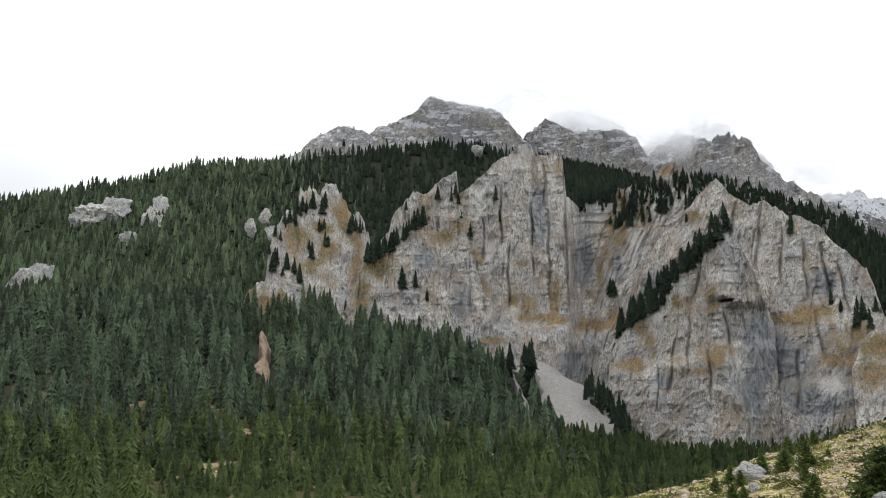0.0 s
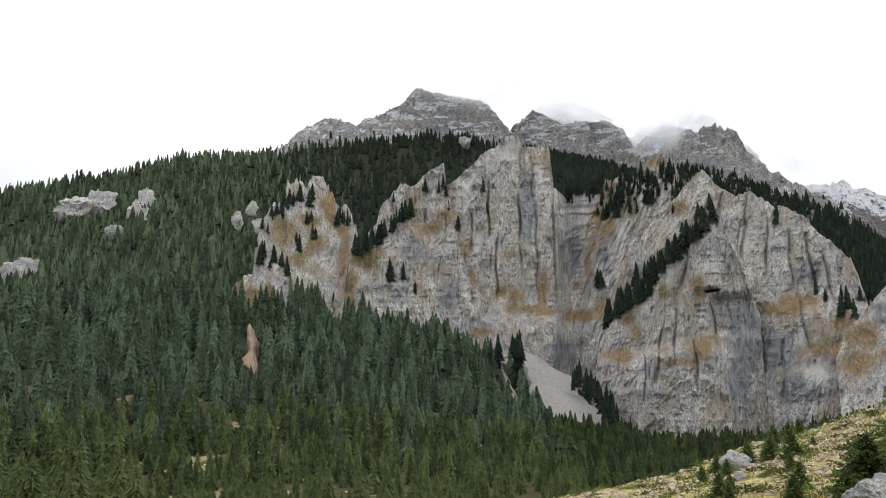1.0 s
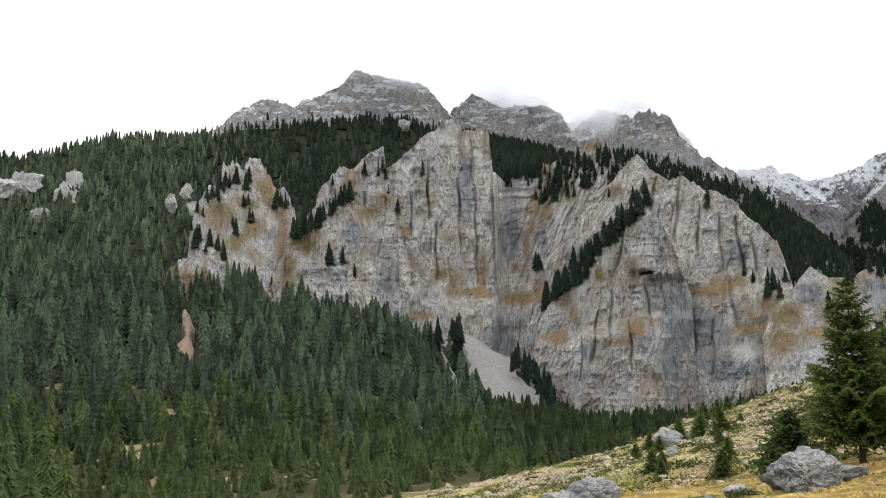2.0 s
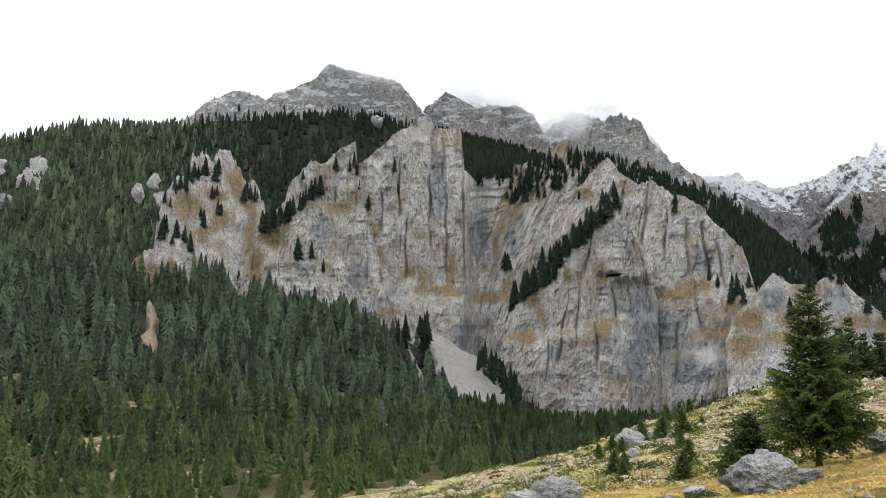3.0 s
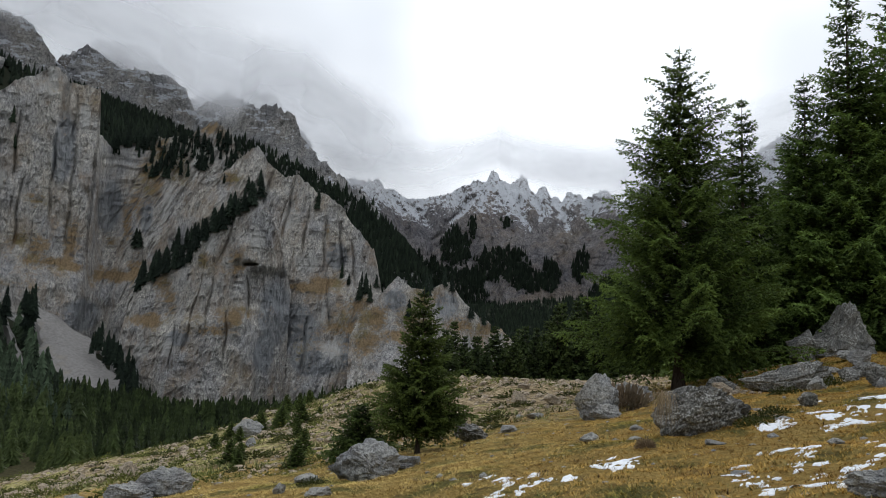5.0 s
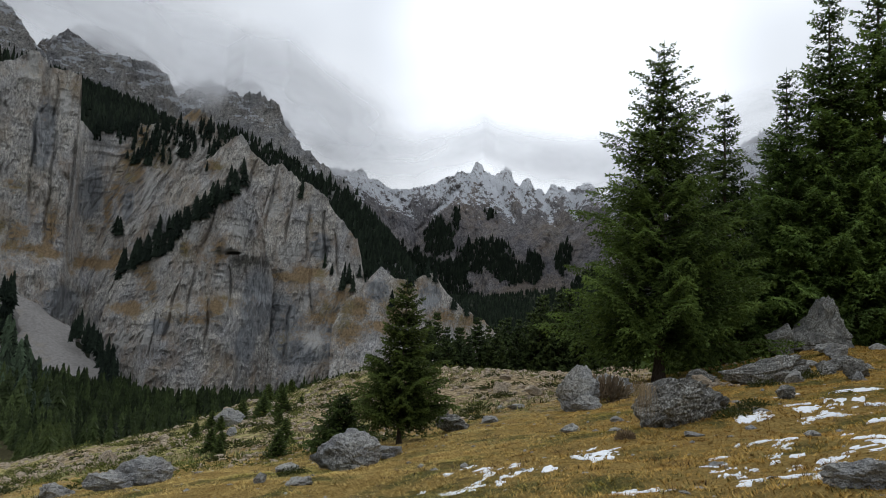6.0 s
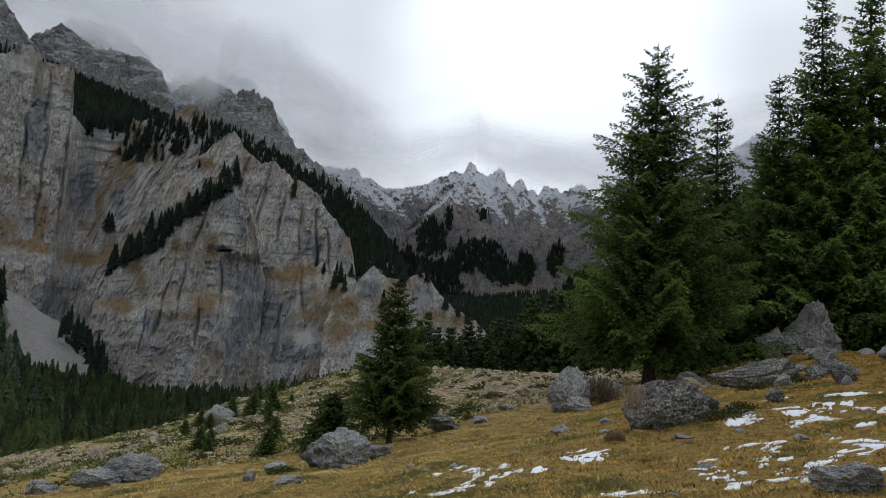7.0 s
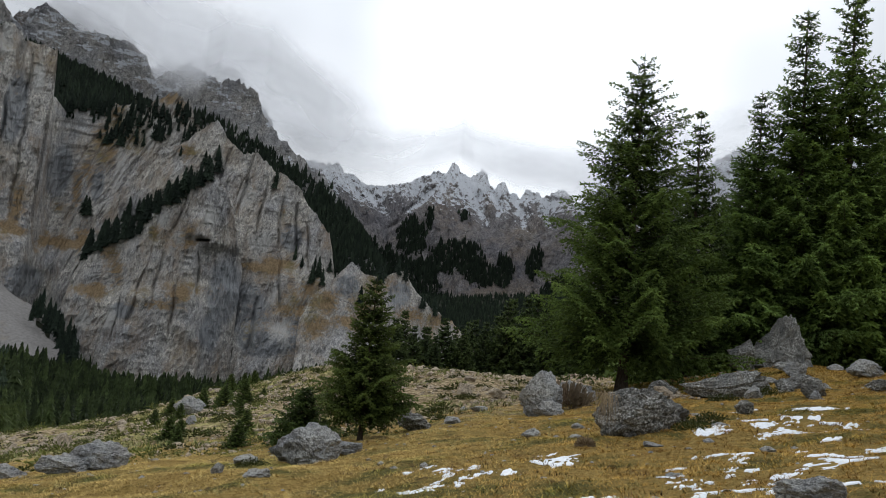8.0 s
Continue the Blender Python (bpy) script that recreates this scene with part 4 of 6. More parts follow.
def glade(az, r):
    e = lambda a, b, wa, wb: ((az - a) / wa) ** 2 + ((r - b) / wb) ** 2 < 1
    return e(-15.5, 222, 1.8, 24) | e(-20.5, 178, 3.0, 14) | e(-10.2, 235, 0.8, 12) | e(-12.8, 415, 0.75, 58) | e(-11.9, 385, 0.4, 20) | e(-4.5, 400, 0.4, 12) | \
        e(-3.0, 500, 0.4, 18) | e(10.3, 472, 2.3, 55) | e(8.4, 515, 1.9, 45) | e(10.7, 420, 2.0, 45) | e(5.4, 500, 0.5, 45) | e(6.2, 475, 0.5, 30) | e(-25, 180, 2.0, 10)


def near_slope(az, r, rng):
    return clear_of_rock(az, r) & ~glade(az, r)


p, az, r = scatter(2500, -36, 9.5, 205, 560, 11, lambda a, d, g: near_slope(a, d, g) & (g.random(len(d)) < step(200, 300, d)))
rng = np.random.default_rng(5)
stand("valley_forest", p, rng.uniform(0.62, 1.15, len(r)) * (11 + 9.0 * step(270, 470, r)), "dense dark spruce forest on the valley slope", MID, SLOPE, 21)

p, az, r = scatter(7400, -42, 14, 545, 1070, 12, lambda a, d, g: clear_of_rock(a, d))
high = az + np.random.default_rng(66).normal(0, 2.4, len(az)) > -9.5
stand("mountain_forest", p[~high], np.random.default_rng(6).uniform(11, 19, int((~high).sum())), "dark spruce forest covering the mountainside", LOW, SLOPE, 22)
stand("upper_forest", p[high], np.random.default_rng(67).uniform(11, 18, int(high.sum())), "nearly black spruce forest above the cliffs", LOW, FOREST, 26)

p, az, r = scatter(2300, 8, 31, 150, 475, 13, lambda a, d, g: clear_of_rock(a, d) & ~glade(a, d))
near = r < 290
stand("valley_floor_forest", p[~near], np.random.default_rng(7).uniform(7, 14, int((~near).sum())) * (1 + 0.15 * step(15, 23, az[~near])), "young spruce forest along the valley floor", MID, VALE, 23)
stand("valley_edge_wood", p[near], np.random.default_rng(77).uniform(3.5, 8, int(near.sum())) * (1 + 0.15 * step(15, 23, az[near])), "young spruces at the near edge of the valley floor", FINE, VALE, 27)

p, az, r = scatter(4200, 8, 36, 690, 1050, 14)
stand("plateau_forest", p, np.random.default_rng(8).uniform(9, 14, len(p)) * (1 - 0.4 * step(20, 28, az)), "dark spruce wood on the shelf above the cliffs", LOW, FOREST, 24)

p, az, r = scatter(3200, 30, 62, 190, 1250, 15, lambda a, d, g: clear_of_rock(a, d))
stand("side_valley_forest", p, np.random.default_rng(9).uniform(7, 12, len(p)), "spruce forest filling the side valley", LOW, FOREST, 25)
p, az, r = scatter(2400, 27, 47, 640, 1550, 16)
stand("valley_head_forest", p, np.random.default_rng(10).uniform(9, 14, len(p)), "dark spruce forest at the head of the side valley", TINY, FOREST, 28)


def grove(m, name, label, at, per, wa, we, tall, seed, mat=None):
    """Trees rooted on a rock face round the given bearings and heights."""
    rng = np.random.default_rng(seed)
    places, heights = [], []
    for a, e in at:
        for _ in range(per):
            places.append(spot(m, a + rng.normal(0, wa), e + rng.normal(0, we)) + (0, 0, -0.4))
            heights.append(tall * rng.uniform(0.5, 1.15))
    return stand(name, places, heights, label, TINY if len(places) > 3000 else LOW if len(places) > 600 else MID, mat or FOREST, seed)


grove(lower_buttress, "ramp_trees", "line of dark spruces climbing the ramp of the cliff", [(12.9 + 0.385 * k, 3.9 + 0.325 * k) for k in range(20)], 3, 0.16, 0.10, 15, 31)
grove(upper_buttress, "ramp_wood", "dark spruces on the ledge behind the buttress", [(13.7 + 0.42 * k, 4.8 + 0.36 * k) for k in range(17)], 3, 0.2, 0.22, 14, 32)
grove(tower_wall, "wall_top_trees", "dark spruces along the cliff top", [(10.4, 13.0), (11.2, 13.2), (12, 13.4), (12.6, 13.3), (13.2, 13.2), (13.6, 12.4), (14.2, 13.0), (14.8, 13.3), (15.4, 13.6), (16.0, 13.4), (17.6, 13.8),
      (18.2, 13.4), (18.6, 12.4), (19.2, 12.0), (16.2, 12.2), (14.4, 11.8), (13.4, 11.6), (15.2, 12.4), (17.2, 13.0)], 11, 0.42, 0.42, 11, 33)
grove(tower_wall, "cliff_trees", "single spruces clinging to the limestone face", [(1.6, 12.2), (4.2, 13.4), (4.5, 11.8), (2.3, 10.7), (12.4, 6.4), (12.7, 6.2), (-0.2, 13.6), (0.9, 13.4), (1.2, 13.8), (1.4, 13.2), (-2.6, 12.8)], 1, 0.06, 0.06, 13, 34)
grove(shoulder, "shoulder_trees", "dark spruces behind the grassy shoulder", [(-5.2, 9.0), (-4.9, 9.2), (-4.5, 9.5), (-4.1, 9.7), (-3.6, 9.9), (-3.2, 10.3), (-2.6, 10.9), (-2.2, 11.4), (-1.4, 11.8)], 4, 0.15, 0.12, 14, 35)
grove(shoulder, "face_trees", "lone spruces standing on a ledge of the cliff", [(-2.8, 7.0), (-1.8, 7.0), (-1.0, 6.1)], 1, 0.03, 0.03, 17, 36)
grove(crag_row, "crag_trees", "dark spruces among the broken crags", [(-11.6, 11.4), (-11.0, 11.8), (-10.6, 12.4), (-10.0, 12.6), (-9.6, 12.8), (-9.0, 12.9), (-8.6, 12.6), (-12.2, 10.6), (-11.9, 8.6), (-11.3, 8.4), (-10.8, 8.0), (-10.2, 7.4),
      (-9.6, 9.4), (-8.2, 10.0), (-6.6, 11.4), (-6.0, 11.0), (-12.2, 8.0), (-9.0, 11.2)], 3, 0.2, 0.22, 13, 37)
grove(upper_buttress, "buttress_trees", "a few spruces on the ledges of the buttress", [(24.6, 9.9), (26.7, 5.0), (27.4, 4.5), (28.0, 3.4), (28.3, 3.8), (28.6, 4.2), (28.2, 4.8), (28.9, 3.6), (29.2, 4.4), (17.9, 11.2), (19.6, 10.9)], 1, 0.08, 0.08, 14, 38)
grove(low_spur, "spur_trees", "dark spruces on the low rock spur", [(31.9, 2.6), (33.0, 4.0), (33.4, 4.3), (34.4, 4.8), (34.9, 4.6), (36.4, 2.6), (37.2, 2.2), (38.0, 1.8)], 2, 0.1, 0.1, 11, 39)
rng = np.random.default_rng(47)
edge = [polar(a + rng.normal(0.35, 0.25), e - 0.5 + rng.normal(0, 0.2), 500.0 - 10 * k) for k, (a, e) in enumerate(SCREE_EDGE) for _ in range(6)]
edge += [polar(a + rng.normal(0, 0.2), e + rng.normal(0, 0.25), 505.0) for a, e in ((6.2, 1.5), (6.5, 1.3), (6.6, 0.7), (6.3, 0.2), (6.5, -0.5), (6.6, -1.2), (4.9, 1.6), (5.1, 0.8), (7.3, -2.6)) for _ in range(3)]
edge = [np.array((q[0], q[1], min(q[2], EYE + 500 * math.tan(radians(1.6))))) for q in edge]
stand("scree_edge_trees", edge, np.random.default_rng(48).uniform(8, 17, len(edge)), "dark spruces along both edges of the scree fan", MID, FOREST, 49)
grove(front_crag, "crag_foot_trees", "spruces growing about the forest crag", [(-14.2, 4.6), (-13.9, 4.2), (-13.5, 4.0), (-13.0, 3.6), (-12.4, 3.6), (-11.8, 3.8), (-11.3, 4.2), (-10.9, 4.4), (-13.7, 5.0), (-11.0, 5.0), (-12.2, 5.0), (-14.0, 3.2), (-13.4, 2.9), (-12.8, 2.8), (-12.2, 2.8), (-11.6, 3.0), (-11.0, 3.2), (-10.5, 3.2)], 5, 0.25, 0.3, 15, 44, SLOPE)
grove(crag_row, "crag_base_trees", "spruces along the foot of the broken crags", [(-9.8, 5.2), (-9.2, 5.0), (-8.6, 4.8), (-8.0, 4.6), (-7.4, 4.4), (-6.8, 4.2), (-6.2, 4.0), (-9.6, 6.2), (-8.4, 5.6)], 5, 0.3, 0.35, 17, 45, SLOPE)
grove(shoulder, "wall_foot_trees", "spruces along the foot of the limestone wall", [(-6.0 + 0.55 * k, 4.1 - 0.17 * k) for k in range(17)], 4, 0.25, 0.35, 17, 46, SLOPE)
rng = np.random.default_rng(40)
WOODS = [(35.0, 7.5, 1.2, 1.5), (36.2, 9.2, 0.35, 1.0), (38.7, 10.0, 0.5, 0.9), (38.3, 6.4, 2.2, 1.3), (40.4, 5.6, 1.4, 1.0), (35.1, 4.6, 2.4, 1.7), (36.4, 2.6, 3.4, 1.2), (44.2, 6.5, 0.7, 1.1), (42.0, 5.7, 0.7, 1.3), (42.0, 3.0, 2.6, 0.5),
         (32.6, 5.6, 1.3, 1.5), (38.0, 1.4, 7.0, 0.9), (46.6, 4.6, 1.8, 1.2), (41.0, 2.2, 5.0, 0.6)]
far_spots = []
while len(far_spots) < 5600:
    a, e = rng.uniform(28, 52), rng.uniform(0.5, 9.8)
    inside = max(1 - ((a - p) / w) ** 2 - ((e - q) / h) ** 2 for p, q, w, h in WOODS)
    if inside + 0.55 * float(fbm(a / 0.5, e / 0.6, 0.5, octaves=3, seed=77)) > rng.uniform(0.0, 0.35):
        far_spots.append((a, e))
grove(far_mountain, "far_mountain_forest", "dark forest on the lower slopes of the far mountain", far_spots, 1, 0.05, 0.05, 19, 41)
grove(ridge_crag, "ridge_forest", "dark wood along the foot of the high ridge", [(a, float(np.interp(a, (16, 20, 22, 25, 28, 33), (14.4, 13.5, 12.8, 11.4, 10.0, 6.0))) + rng.uniform(-4.5, 0.5)) for a in rng.uniform(16.5, 33, 2600)]
      + [(a + rng.normal(0, w * 0.5), e + rng.normal(0, h * 0.5)) for a, e, w, h in ((27.9, 8.1, 1.5, 2.2), (30.4, 7.0, 2.0, 1.8), (32.0, 7.6, 1.0, 1.6), (29.0, 6.0, 1.4, 1.6)) for _ in range(260)], 1, 0.1, 0.1, 13, 42)
grove(peak_crag, "summit_trees", "dwarf trees below the summit rocks", [(a, 16.6 + rng.uniform(-0.6, 0.9)) for a in rng.uniform(-9, 6.5, 90)], 1, 0.1, 0.1, 12, 43)


# ---- boulders ----
def boulder(name, label, x, y, wide, deep, high, seed, turn=0.0, rough=0.22, sharp=1.0, sink=0.18, mat=None, detail=5, taper=0.0, block=0.0, shift=0.16, tilt=0.0):
    """block: 0 for a round form, 1 for a squared one; taper: drawn together towards a peak that stands shift widths off the middle; tilt: one end raised."""
    bm = bmesh.new()
    bmesh.ops.create_icosphere(bm, subdivisions=detail, radius=1.0)
    co = np.array([v.co[:] for v in bm.verts])
    o = seed * 3.7
    if block:
        co = co / (np.abs(co).max(1)[:, None] ** block) * (1 - 0.12 * block)
    # planes cut off the form, so that it breaks in facets
    rng = np.random.default_rng(seed)
    for _ in range(26):
        d = rng.normal(0, 1, 3)
        d /= np.linalg.norm(d)
        cut = rng.uniform(0.45, 0.85) * (1 + 0.25 * block)
        over = np.maximum(0, co @ d - cut)
        co = co - over[:, None] * d * 0.95 * sharp
    n = ridged(co[:, 0] * 1.3 + o, co[:, 1] * 1.3, co[:, 2] * 1.3 + o, octaves=5, gain=0.55, seed=seed)
    split = np.exp(-(vnoise(co[:, 0] * 1.7 + o, co[:, 1] * 1.7, co[:, 2] * 2.6, seed + 3) / 0.07) ** 2)
    seam = np.exp(-(vnoise(co[:, 0] * 3.6 + o, co[:, 1] * 3.6, co[:, 2] * 4.6, seed + 4) / 0.08) ** 2)
    pit = fbm(co[:, 0] * 7 + o, co[:, 1] * 7, co[:, 2] * 7, octaves=3, gain=0.7, seed=seed + 5)
    crag = ridged(co[:, 0] * 4.3 + o, co[:, 1] * 4.3, co[:, 2] * 5.5 + o, octaves=3, gain=0.65, seed=seed + 9)
    co = co * (1 + rough * (0.40 * (n - 0.8) - 0.30 * split - 0.20 * seam + 0.16 * pit + 0.16 * crag))[:, None]
    co = co * (wide / 2, deep / 2, high * 0.62)
    if taper:  # drawn together towards a peak, with one steeper side
        up = np.clip(co[:, 2] / (high * 0.62) * 0.5 + 0.5, 0, 1)
        co[:, 0] = co[:, 0] * (1 - taper * up) + shift * wide * up
        co[:, 1] = co[:, 1] * (1 - 0.8 * taper * up)
    if tilt:
        c, d = math.cos(radians(tilt)), math.sin(radians(tilt))
        co = np.stack([co[:, 0] * c - co[:, 2] * d, co[:, 1], co[:, 0] * d + co[:, 2] * c], 1)
    co[:, 2] += high * (0.5 - sink)
    for v, c in zip(bm.verts, co):
        v.co = c
    me = bpy.data.meshes.new(name)
    bm.to_mesh(me)
    bm.free()
    me.materials.append(mat or BOULDER)
    ob = new(name, me)
    ob.matrix_basis = pose(x, y, float(land(x, y)), 0, 0, turn)
    return tagged(ob, label, "boulder")


BIG = [  # x, y, width, depth, height, turn, label
    (9.4, 16.7, 2.0, 1.6, 1.1, -30, "large rounded grey limestone boulder beside the little spruce"),
    (10.9, 17.3, 1.1, 0.8, 0.42, -20, "low grey rock leaning on a larger boulder"),
    (13.35, 10.35, 1.75, 1.3, 1.15, -52, "blocky lichen-covered boulder with overhanging dry grass"),
    (14.6, 10.5, 1.0, 0.9, 0.62, -50, "mossy grey boulder end sunk in turf"),
    (19.4, 18.9, 2.3, 1.7, 1.7, -45, "upright pointed pale grey boulder"),
    (18.9, 18.2, 1.3, 0.9, 0.55, -40, "broken grey rock at the foot of a boulder"),
    (23.2, 20.8, 1.9, 1.2, 0.95, -45, "pale flat rock under the spruce"),
    (23.9, 14.7, 3.2, 1.5, 1.0, -50, "long sloping grey slab of rock"),
    (34.2, 19.0, 4.3, 3.2, 3.3, -61, "large angular grey boulder under the spruces"),
    (33.0, 19.8, 2.1, 1.6, 1.7, -60, "rough dark boulder beside a larger one"),
    (6.5, 22.8, 2.0, 1.4, 1.1, -15, "domed blue-grey boulder at the meadow's edge"),
    (5.4, 22.4, 1.5, 1.1, 0.6, -15, "low weathered grey rock at the meadow's edge"),
    (4.4, 24.0, 1.6, 1.2, 0.6, -10, "flat grey rock among the scrub"),
    (26.0, 13.4, 1.1, 0.9, 0.66, -60, "rounded dark boulder on the slope"),
    (30.8, 13.5, 1.7, 1.1, 0.7, -65, "weathered grey rock on the slope"),
    (30.7, 16.3, 1.5, 1.0, 0.6, -60, "light grey rock on the slope"),
    (7.86, 3.92, 0.66, 0.5, 0.34, -62, "squared grey stone at the edge of the snow"),
    (15.4, 20.8, 1.4, 1.0, 0.7, -35, "dark rock in the shade of the little spruce"),
    (25.3, 18.6, 1.3, 1.0, 0.95, -50, "mossy rock in the shade of the spruce"),
    (17.3, 45.0, 2.0, 1.5, 1.3, -20, "grey rock on the stony mound"),
    (21.5, 10.75, 0.85, 0.7, 0.62, -60, "rounded dark boulder on the grassy rise"),
    (25.1, 13.5, 0.95, 0.8, 0.6, -60, "dark lichened rock beside the long slab"),
    (22.0, 12.9, 0.9, 0.7, 0.5, -55, "broken dark rock at the end of the slab"),
    (17.4, 10.3, 0.65, 0.5, 0.42, -50, "mossy dark rock half sunk in turf"),
    (28.9, 12.6, 1.5, 1.0, 0.75, -65, "pale grey rock at the top of the rise"),
    (22.7, 9.5, 0.85, 0.6, 0.42, -65, "low dark rock on the grassy rise"),
    (29.1, 15.2, 1.1, 0.8, 0.62, -60, "light grey rock below the pointed boulder"),
]
FORM = {0: dict(block=0.25, sharp=0.9), 1: dict(block=0.3), 2: dict(block=0.75, tilt=9, sharp=0.8), 3: dict(block=0.3), 4: dict(taper=0.4, shift=-0.02, block=0.3, sharp=0.8), 5: dict(block=0.3), 7: dict(block=0.4, tilt=10),
        8: dict(taper=0.62, shift=0.12, block=0.5, sharp=0.75, sink=0.3), 9: dict(block=0.3), 10: dict(block=0.2, sharp=0.8, sink=0.3), 11: dict(sink=0.32), 12: dict(sink=0.32), 13: dict(sharp=0.8), 16: dict(block=0.8, sharp=0.7, sink=0.3), 20: dict(sharp=0.7)}
DARK = (2, 3, 7, 8, 9, 13, 17, 18, 20, 21, 22, 23, 25)
for k, (x, y, w, d, h, turn, label) in enumerate(BIG):
    boulder("boulder", label, x, y, w, d, h, 40 + k, turn, rough=0.34, mat=DARKROCK if k in DARK else None, **FORM.get(k, {}))

SMALL = [
    (13.3, 13.2, 0.75, 0.26), (6.9, 15.9, 0.42, 0.36), (16.8, 20.4, 1.0, 0.3), (6.8, 13.9, 0.7, 0.24), (8.3, 17.6, 1.0, 0.3), (21.1, 12.3, 0.75, 0.45),
    (20.5, 10.2, 0.5, 0.37), (34.7, 16.4, 1.1, 0.4), (19.9, 22.6, 1.0, 0.28), (11.5, 6.4, 0.42, 0.15), (14.6, 13.0, 0.5, 0.22), (9.4, 6.6, 0.3, 0.14),
    (9.5, 17.8, 0.6, 0.2), (14.2, 36.5, 0.95, 0.6), (19.8, 23.5, 0.5, 0.24), (28.0, 15.6, 0.7, 0.35), (24.8, 12.0, 0.6, 0.3), (12.2, 9.0, 0.6, 0.14),
]
for k, (x, y, w, h) in enumerate(SMALL):
    tagged(boulder("stone", "small grey weathered stone in the dry grass", x, y, w, w * 0.75, h, 80 + k, k * 47, detail=4, sink=0.32, rough=0.34), category="stone", group="meadow stones")


def rubble(name, label, places, sizes, mat, seed, category="rubble"):
    """Many small stones as one body."""
    rng = np.random.default_rng(seed)
    shapes = []
    for k in range(8):
        bm = bmesh.new()
        bmesh.ops.create_icosphere(bm, subdivisions=1, radius=1.0)
        v = np.array([q.co[:] for q in bm.verts])
        f = np.array([[q.index for q in t.verts] for t in bm.faces])
        bm.free()
        shapes.append((v * rng.uniform(0.6, 1.15, (len(v), 1)) * (1, rng.uniform(0.6, 0.95), rng.uniform(0.35, 0.7)), f))
    vs, fs, count = [], [], 0
    for p, s in zip(places, sizes):
        v, f = shapes[rng.integers(8)]
        a = rng.random() * 6.28
        c, d = math.cos(a), math.sin(a)
        vs.append(np.stack([v[:, 0] * c - v[:, 1] * d, v[:, 0] * d + v[:, 1] * c, v[:, 2]], 1) * s + p)
        fs.append(f + count)
        count += len(v)
    return tagged(new(name, mesh_of(name, np.concatenate(vs), np.concatenate(fs), mat)), label, category, kind="stuff")


RUBBLE = rock_material("mound_rubble", 1.4, light=(0.60, 0.50, 0.375), dark=(0.22, 0.165, 0.11), ochre=0.0, lichen=0.15, tall=0.8)


def stony(az, r, rng):
    x, y = r * np.sin(np.radians(az)), r * np.cos(np.radians(az))
    return (fbm(x / 5, y / 5, seed=61, octaves=2) + 0.6 * step(28, 45, r) > rng.uniform(-0.2, 1.2, len(r)))


p, az, r = scatter(21000, 4, 60, 25, 78, 51, stony)
rubble("mound_stones", "loose tan and grey stones covering the mound", p + (0, 0, 0.02), np.random.default_rng(52).gamma(1.5, 0.05, len(p)) + 0.03, RUBBLE, 53)
p, az, r = scatter(330, 4, 58, 27, 75, 54, stony)
blocks = [boulder("mound_rock", "grey weathered rock on the stony mound", q[0], q[1], 1.0, 0.8, 0.6, 600 + k, k * 50, detail=3, mat=RUBBLE) for k, q in enumerate(p[:6])]
rng = np.random.default_rng(55)
for k, q in enumerate(p[6:150]):
    ob = copy_thing(blocks[k % 6], pose(q[0], q[1], q[2] - 0.03, 0, 0, rng.uniform(0, 360)))
    s = rng.gamma(3, 0.10) + 0.16
    ob.scale = (s, s, s * rng.uniform(0.7, 1.1))
    blocks.append(ob)
for ob in blocks:
    tagged(ob, category="rock", group="rocks on the mound")
p, az, r = scatter(420, 2, 70, 6.5, 27, 57)
rubble("meadow_pebbles", "small stones half sunk in the meadow", p - (0, 0, 0.01), np.random.default_rng(58).gamma(1.5, 0.03, len(p)) + 0.02, BOULDER, 59)


# ---- snow patches on the meadow ----
def snow_patch(x, y, wide, deep, seed):
    rng = np.random.default_rng(seed)
    nu, nv = 40, 24
    away = math.atan2(x, y)
    skew = rng.uniform(0.1, 0.5)
    u = np.linspace(-1.25, 1.25, nu)[None, :] * np.ones((nv, 1))
    v = np.linspace(-1.25, 1.25, nv)[:, None] * np.ones((1, nu))
    full = 1 - u ** 2 - v ** 2 - 0.55 + 1.25 * fbm(u * 1.7 + seed, v * 1.1, 0, octaves=4, gain=0.66, seed=seed)
    a, b = u * wide / 2, v * deep / 2 + skew * u * wide / 2
    px = x + a * math.cos(away) + b * math.sin(away)
    py = y - a * math.sin(away) + b * math.cos(away)
    z = land(px, py) + np.clip(full * 0.06, -0.07, 0.014) + 0.003 * vnoise(px * 6, py * 6, 0, seed)
    q = quads(nv, nu)
    q = q[(full.ravel()[q] > -0.75).any(1)]
    used, q = np.unique(q, return_inverse=True)
    pts = np.stack([px, py, z], -1).reshape(-1, 3)[used]
    ob = new("snow_patch", mesh_of("snow_patch", pts, q.reshape(-1, 4), SNOW, True))
    return tagged(ob, "thin patch of old snow melting on the grass", "snow", group="snow patches on the meadow")


